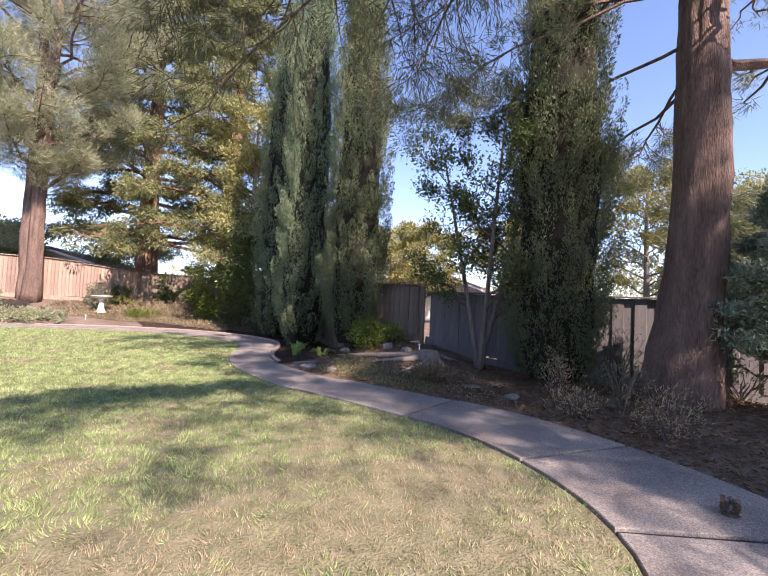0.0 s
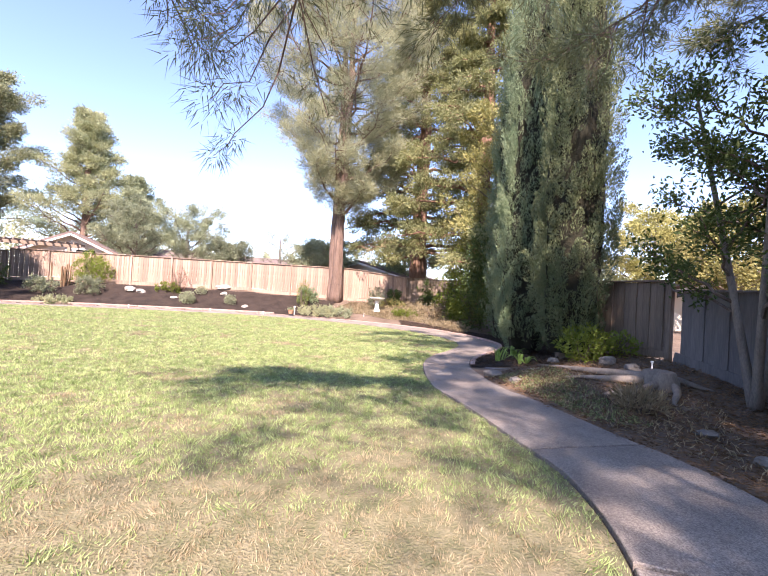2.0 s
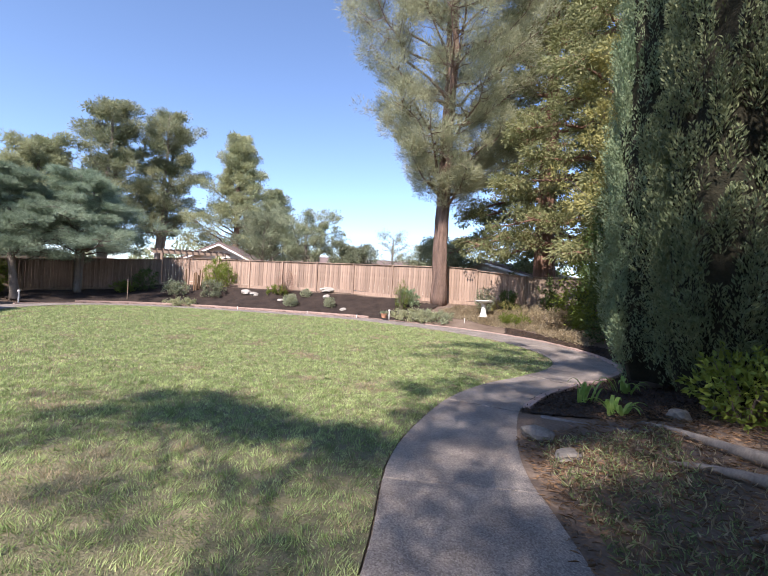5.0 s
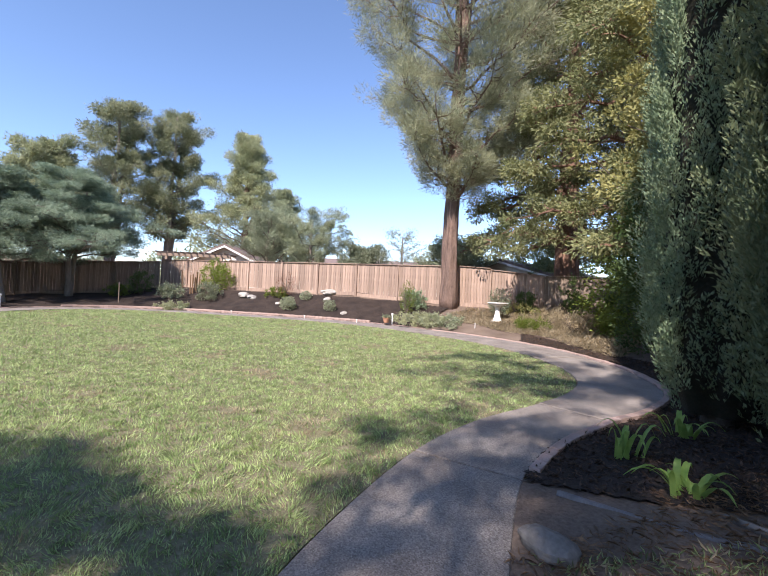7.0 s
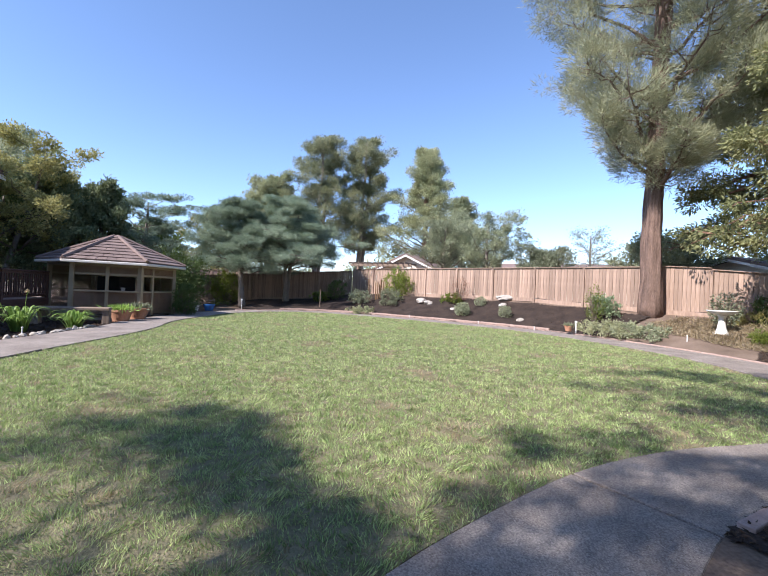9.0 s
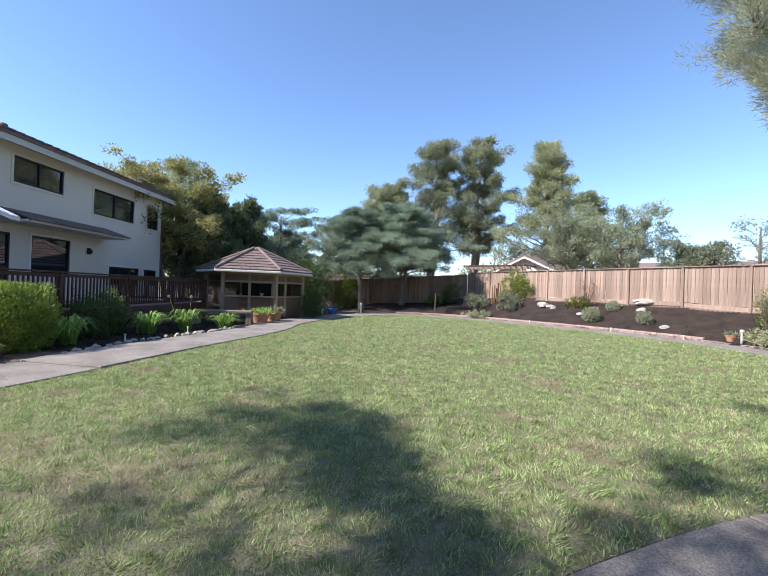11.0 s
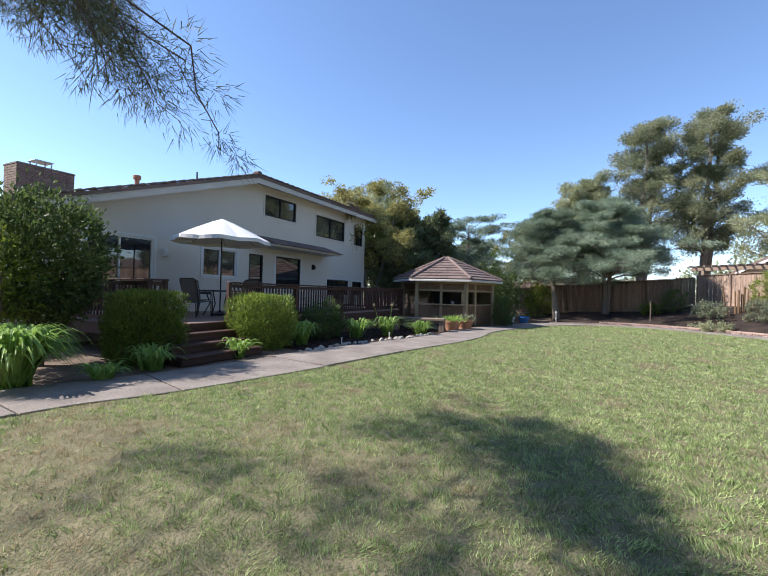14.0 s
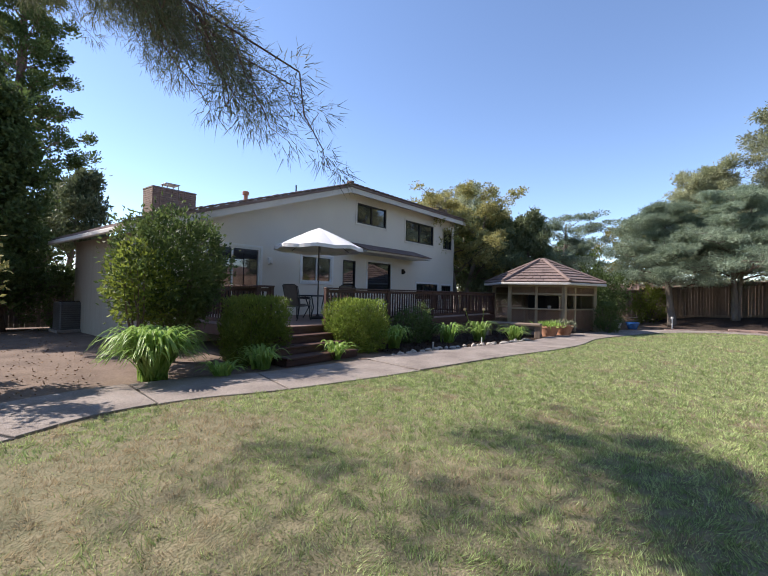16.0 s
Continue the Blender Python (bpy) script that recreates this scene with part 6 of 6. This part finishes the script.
FAR = [(2.5, 29, 6.8, 3.4, "yellow"), (-1.5, 34, 7.5, 3.6, "yellow"), (9.5, 27, 7.0, 3.6, "yellow"), (15.5, 24.5, 9.8, 4.2, "yellow"), (20.5, 19.5, 8.6, 3.8, "euca"), (13, 14.5, 5.0, 2.6, "silver"), (17, 16, 6.5, 3.2, "yellow"),
       (-22, 34, 6.5, 3.2, "redwood"), (-31, 31, 5.5, 3.0, "silver"), (-37, 24, 5.4, 2.8, "silver"), (-27, 28, 5.6, 2.8, "euca"), (-45, -8, 8.5, 3.6, "yellow"), (-38, -12, 6.0, 3.0, "broad"), (-32, -15, 6.0, 3.0, "cypress_l"), (-26, -17, 9.5, 3.4, "euca"), (-35.5, -21, 13, 3.4, "euca")]
for x, y, h, r, mat in FAR:
    tree("garden_tree", {"yellow": "yellowing broadleaf tree in a neighbouring garden", "euca": "olive-green tree in a neighbouring garden", "silver": "silvery small tree beyond the fence", "redwood": "dark green tree beyond the rear corner", "broad": "deep green tree beyond the west fence", "cypress_l": "dark evergreen beyond the west fence"}[mat],
         (x, y, 0.0), h, 0.2, h * 0.25, 26, lambda u, r=r: r * (0.8 + 0.3 * math.sin(3 * u)) * (1.05 - 0.45 * u), M["greybark"], (M[mat], 0.2, 0.1, 36, 0.42, False, 0.1), 0.5, 0.0, twigs=9, clump=(0.5, 0.8), uneven=(0.6, 1.2))
hv, hf = [], []
for i in range(61):
    a = radians(-20 + i * 5.6)
    hgt = 14 + 9 * math.sin(i * 0.7) + 6 * math.sin(i * 1.9)
    hv += [(760 * math.cos(a), 760 * math.sin(a), -5), (860 * math.cos(a), 860 * math.sin(a), max(6, hgt))]
    if i:
        hf.append((2 * i - 2, 2 * i, 2 * i + 1, 2 * i - 1))
tagged(raw("backdrop_hills", hv, hf, M["hill"], True), "low dry hills on the horizon", "hills", kind="structure")

# ---- litter, grass and brick edging ----


def scatter(poly, n):
    poly = poly[::3] if len(poly) > 150 else poly
    lo, hi = poly.min(0), poly.max(0)
    p = rnd.uniform(lo, hi, (int(n * 2.6), 2))
    return p[inside(poly, p)][:n]


def litter(name, label, poly, n, length, width, mat, flat=0.15, cat="litter"):
    p = scatter(poly, n)
    c = np.column_stack([p, height(p[:, 0], p[:, 1]) + rnd.uniform(0.004, 0.03, len(p))])
    d = rnd.normal(size=c.shape) * (1, 1, flat)
    d[:, 2] = np.abs(d[:, 2])
    tagged(leaves(name, c, d, length, width, mat), label, cat, kind="stuff")


east = np.array([(3.2, 3.6), (9, 2), (9, 6), (1.2, 10.8), (-1.2, 12.2), (-1.6, 8.6), (0.5, 6.9), (2.1, 5.6)])
litter("pine_litter", "fallen brown pine needles and leaves on the bed", east, 45000, 0.075, 0.0035, M["straw"], 0.1)
litter("dead_leaves", "dry fallen leaves on the soil", east, 1500, 0.045, 0.025, M["straw"], 0.3)
litter("mulch_chips", "loose dark bark chips on the bank", bank, 26000, 0.09, 0.035, M["chip"], 0.35)
litter("mulch_chips", "loose dark bark chips under the cypresses", tree_bed, 16000, 0.06, 0.02, M["chip"], 0.35)
litter("mulch_chips", "loose dark bark chips by the deck", deck_bed, 8000, 0.06, 0.025, M["chip"], 0.35)
side = np.array([(0.9, -0.2), (3.5, -1), (4, -11.5), (-0.6, -11.5), (-0.7, -3.0), (-0.6, -0.9)])
litter("dead_leaves", "dry fallen leaves on the bare soil", side, 1500, 0.045, 0.025, M["straw"], 0.3)
dry_slope = np.array([(-15.4, 18.2), (-9.8, 18.6), (-6.6, 17.6), (-8.5, 22.5), (-12.5, 23.2), (-15.8, 20.0)])
litter("dry_weeds", "dry straw-coloured weeds on the rear slope", dry_slope, 16000, 0.16, 0.012, M["dry"], 0.8, "grass")
litter("dry_weeds", "sparse dry weeds in the east bed", np.array([(-1.5, 8.7), (0.6, 7.1), (2.2, 6.2), (1.8, 9.0), (-0.8, 9.9)]), 1300, 0.08, 0.005, M["dry"], 1.0, "grass")
litter("moss_grass", "thin green weeds in the east bed", np.array([(-1.5, 8.7), (0.6, 7.1), (1.2, 7.4), (-0.8, 9.9)]), 2500, 0.06, 0.006, M["grass"], 1.2, "grass")


def field(p, scale, seed):
    """Smooth uneven values about 0 over the plan, with lumps of the given size."""
    r = np.random.default_rng(seed)
    out = np.zeros(len(p))
    for k in range(7):
        a = r.uniform(0, 6.28)
        f = 6.28 / scale * r.uniform(0.5, 1.6)
        out += np.sin((p[:, 0] * math.cos(a) + p[:, 1] * math.sin(a)) * f + r.uniform(0, 6.28) + 1.5 * np.sin((p[:, 1] * math.cos(a) - p[:, 0] * math.sin(a)) * f * 0.6))
    return out / 2.2


def turf(name, p, far, mat, label, tall=1.0):
    c = np.column_stack([p, np.full(len(p), 0.008)])
    d = rnd.normal(size=c.shape) * (0.5, 0.5, 0.1) + (0, 0, 1)
    d[:, 0] += 0.55 * field(p, 0.5, 1)
    d[:, 1] += 0.55 * field(p, 0.5, 2)
    size = 0.043 * tall * np.clip(1 + 0.35 * field(p, 0.22, 3), 0.45, 1.8)
    tagged(blades(name, c, d, size, 0.0052 + 0.0009 * far, mat), label, "grass", kind="stuff")


p = scatter(EDGE, 1100000)
near = np.hypot(p[:, 0] + 0.8, p[:, 1] - 4.6)
keep = rnd.uniform(0, 1, len(p)) < np.clip(4.6 / np.maximum(near, 1.0), 0.13, 1) ** 1.25
p, near = p[keep], near[keep]
worn = np.exp(-((p[:, 0] - 0.5) ** 2 / 3.4 + (p[:, 1] - 3.0) ** 2 / 2.4)) + 0.3 * np.exp(-((p[:, 0] + 0.9) ** 2 + (p[:, 1] - 1.9) ** 2) / 1.6)
patch = 0.8 * field(p, 2.6, 4) + 0.7 * field(p, 0.7, 5) + 2.3 * worn + rnd.normal(size=len(p)) * 0.75
bare = rnd.uniform(0, 1, len(p)) < np.clip(0.5 * worn + 0.5 * field(p, 0.16, 6) - 0.05, 0, 0.8)
p, near, patch = p[~bare], near[~bare], patch[~bare]
dryp = patch > 1.35
deep = ~dryp & (rnd.normal(size=len(p)) * 0.8 + field(p, 0.3, 8) > 0.85)
light = ~dryp & ~deep
turf("grass", p[light], near[light], M["grass"], "short green lawn grass")
turf("grass", p[deep], near[deep], M["grass_dark"], "deeper green tufts in the lawn", 1.25)
turf("dry_grass", p[dryp], near[dryp], M["dry"], "dry straw-coloured lawn grass", 0.8)

a = rnd.uniform(0, 2 * np.pi, 80000)
rr = rnd.uniform(58, 84, 80000)
top = 5.4 + 1.5 * np.sin(a * 9) + 1.1 * np.sin(a * 23 + 1) + 0.8 * np.sin(a * 57) + 0.5 * np.sin(a * 131)
c = np.stack([rr * np.cos(a) - 10, rr * np.sin(a) + 4, rnd.uniform(0, 1, 80000) ** 0.8 * top], 1)
tagged(leaves("far_woods", c, rnd.normal(size=c.shape) + (0, 0, 0.6), 0.65, 0.36, M["euca"]), "distant belt of garden trees", "woods", kind="stuff")

edging_wall = empty("brick_edging")
tagged(edging_wall, "low reddish brick edging along the outer side of the walk", "edging", kind="structure")
i0, i1 = nearest(-3.3, 9.15), nearest(-22.0, 1.6)
line = OUTER[i0:i1] + NRM[i0:i1] * 0.06
s = np.concatenate([[0], np.cumsum(np.linalg.norm(np.diff(line, axis=0), axis=1))])
brick = None
for k in np.arange(0.1, s[-1], 0.215):
    x, y = np.interp(k, s, line[:, 0]), np.interp(k, s, line[:, 1])
    x2, y2 = np.interp(k + 0.05, s, line[:, 0]), np.interp(k + 0.05, s, line[:, 1])
    high = np.hypot(x + 21, y - 9) < 7.5
    for c in range(2 if high else 1):
        if brick is None:
            brick = Mesh().box((0, 0, 0), (0.205, 0.10, 0.075), 0.006).ob("brick", M["brick"], edging_wall)
            o = brick
        else:
            o = under(new("brick", brick.data), edging_wall)
        o.location = (x, y, 0.035 + c * 0.085 + rnd.uniform(-0.006, 0.006))
        o.rotation_euler = (0, 0, math.atan2(y2 - y, x2 - x) + rnd.uniform(-0.05, 0.05))
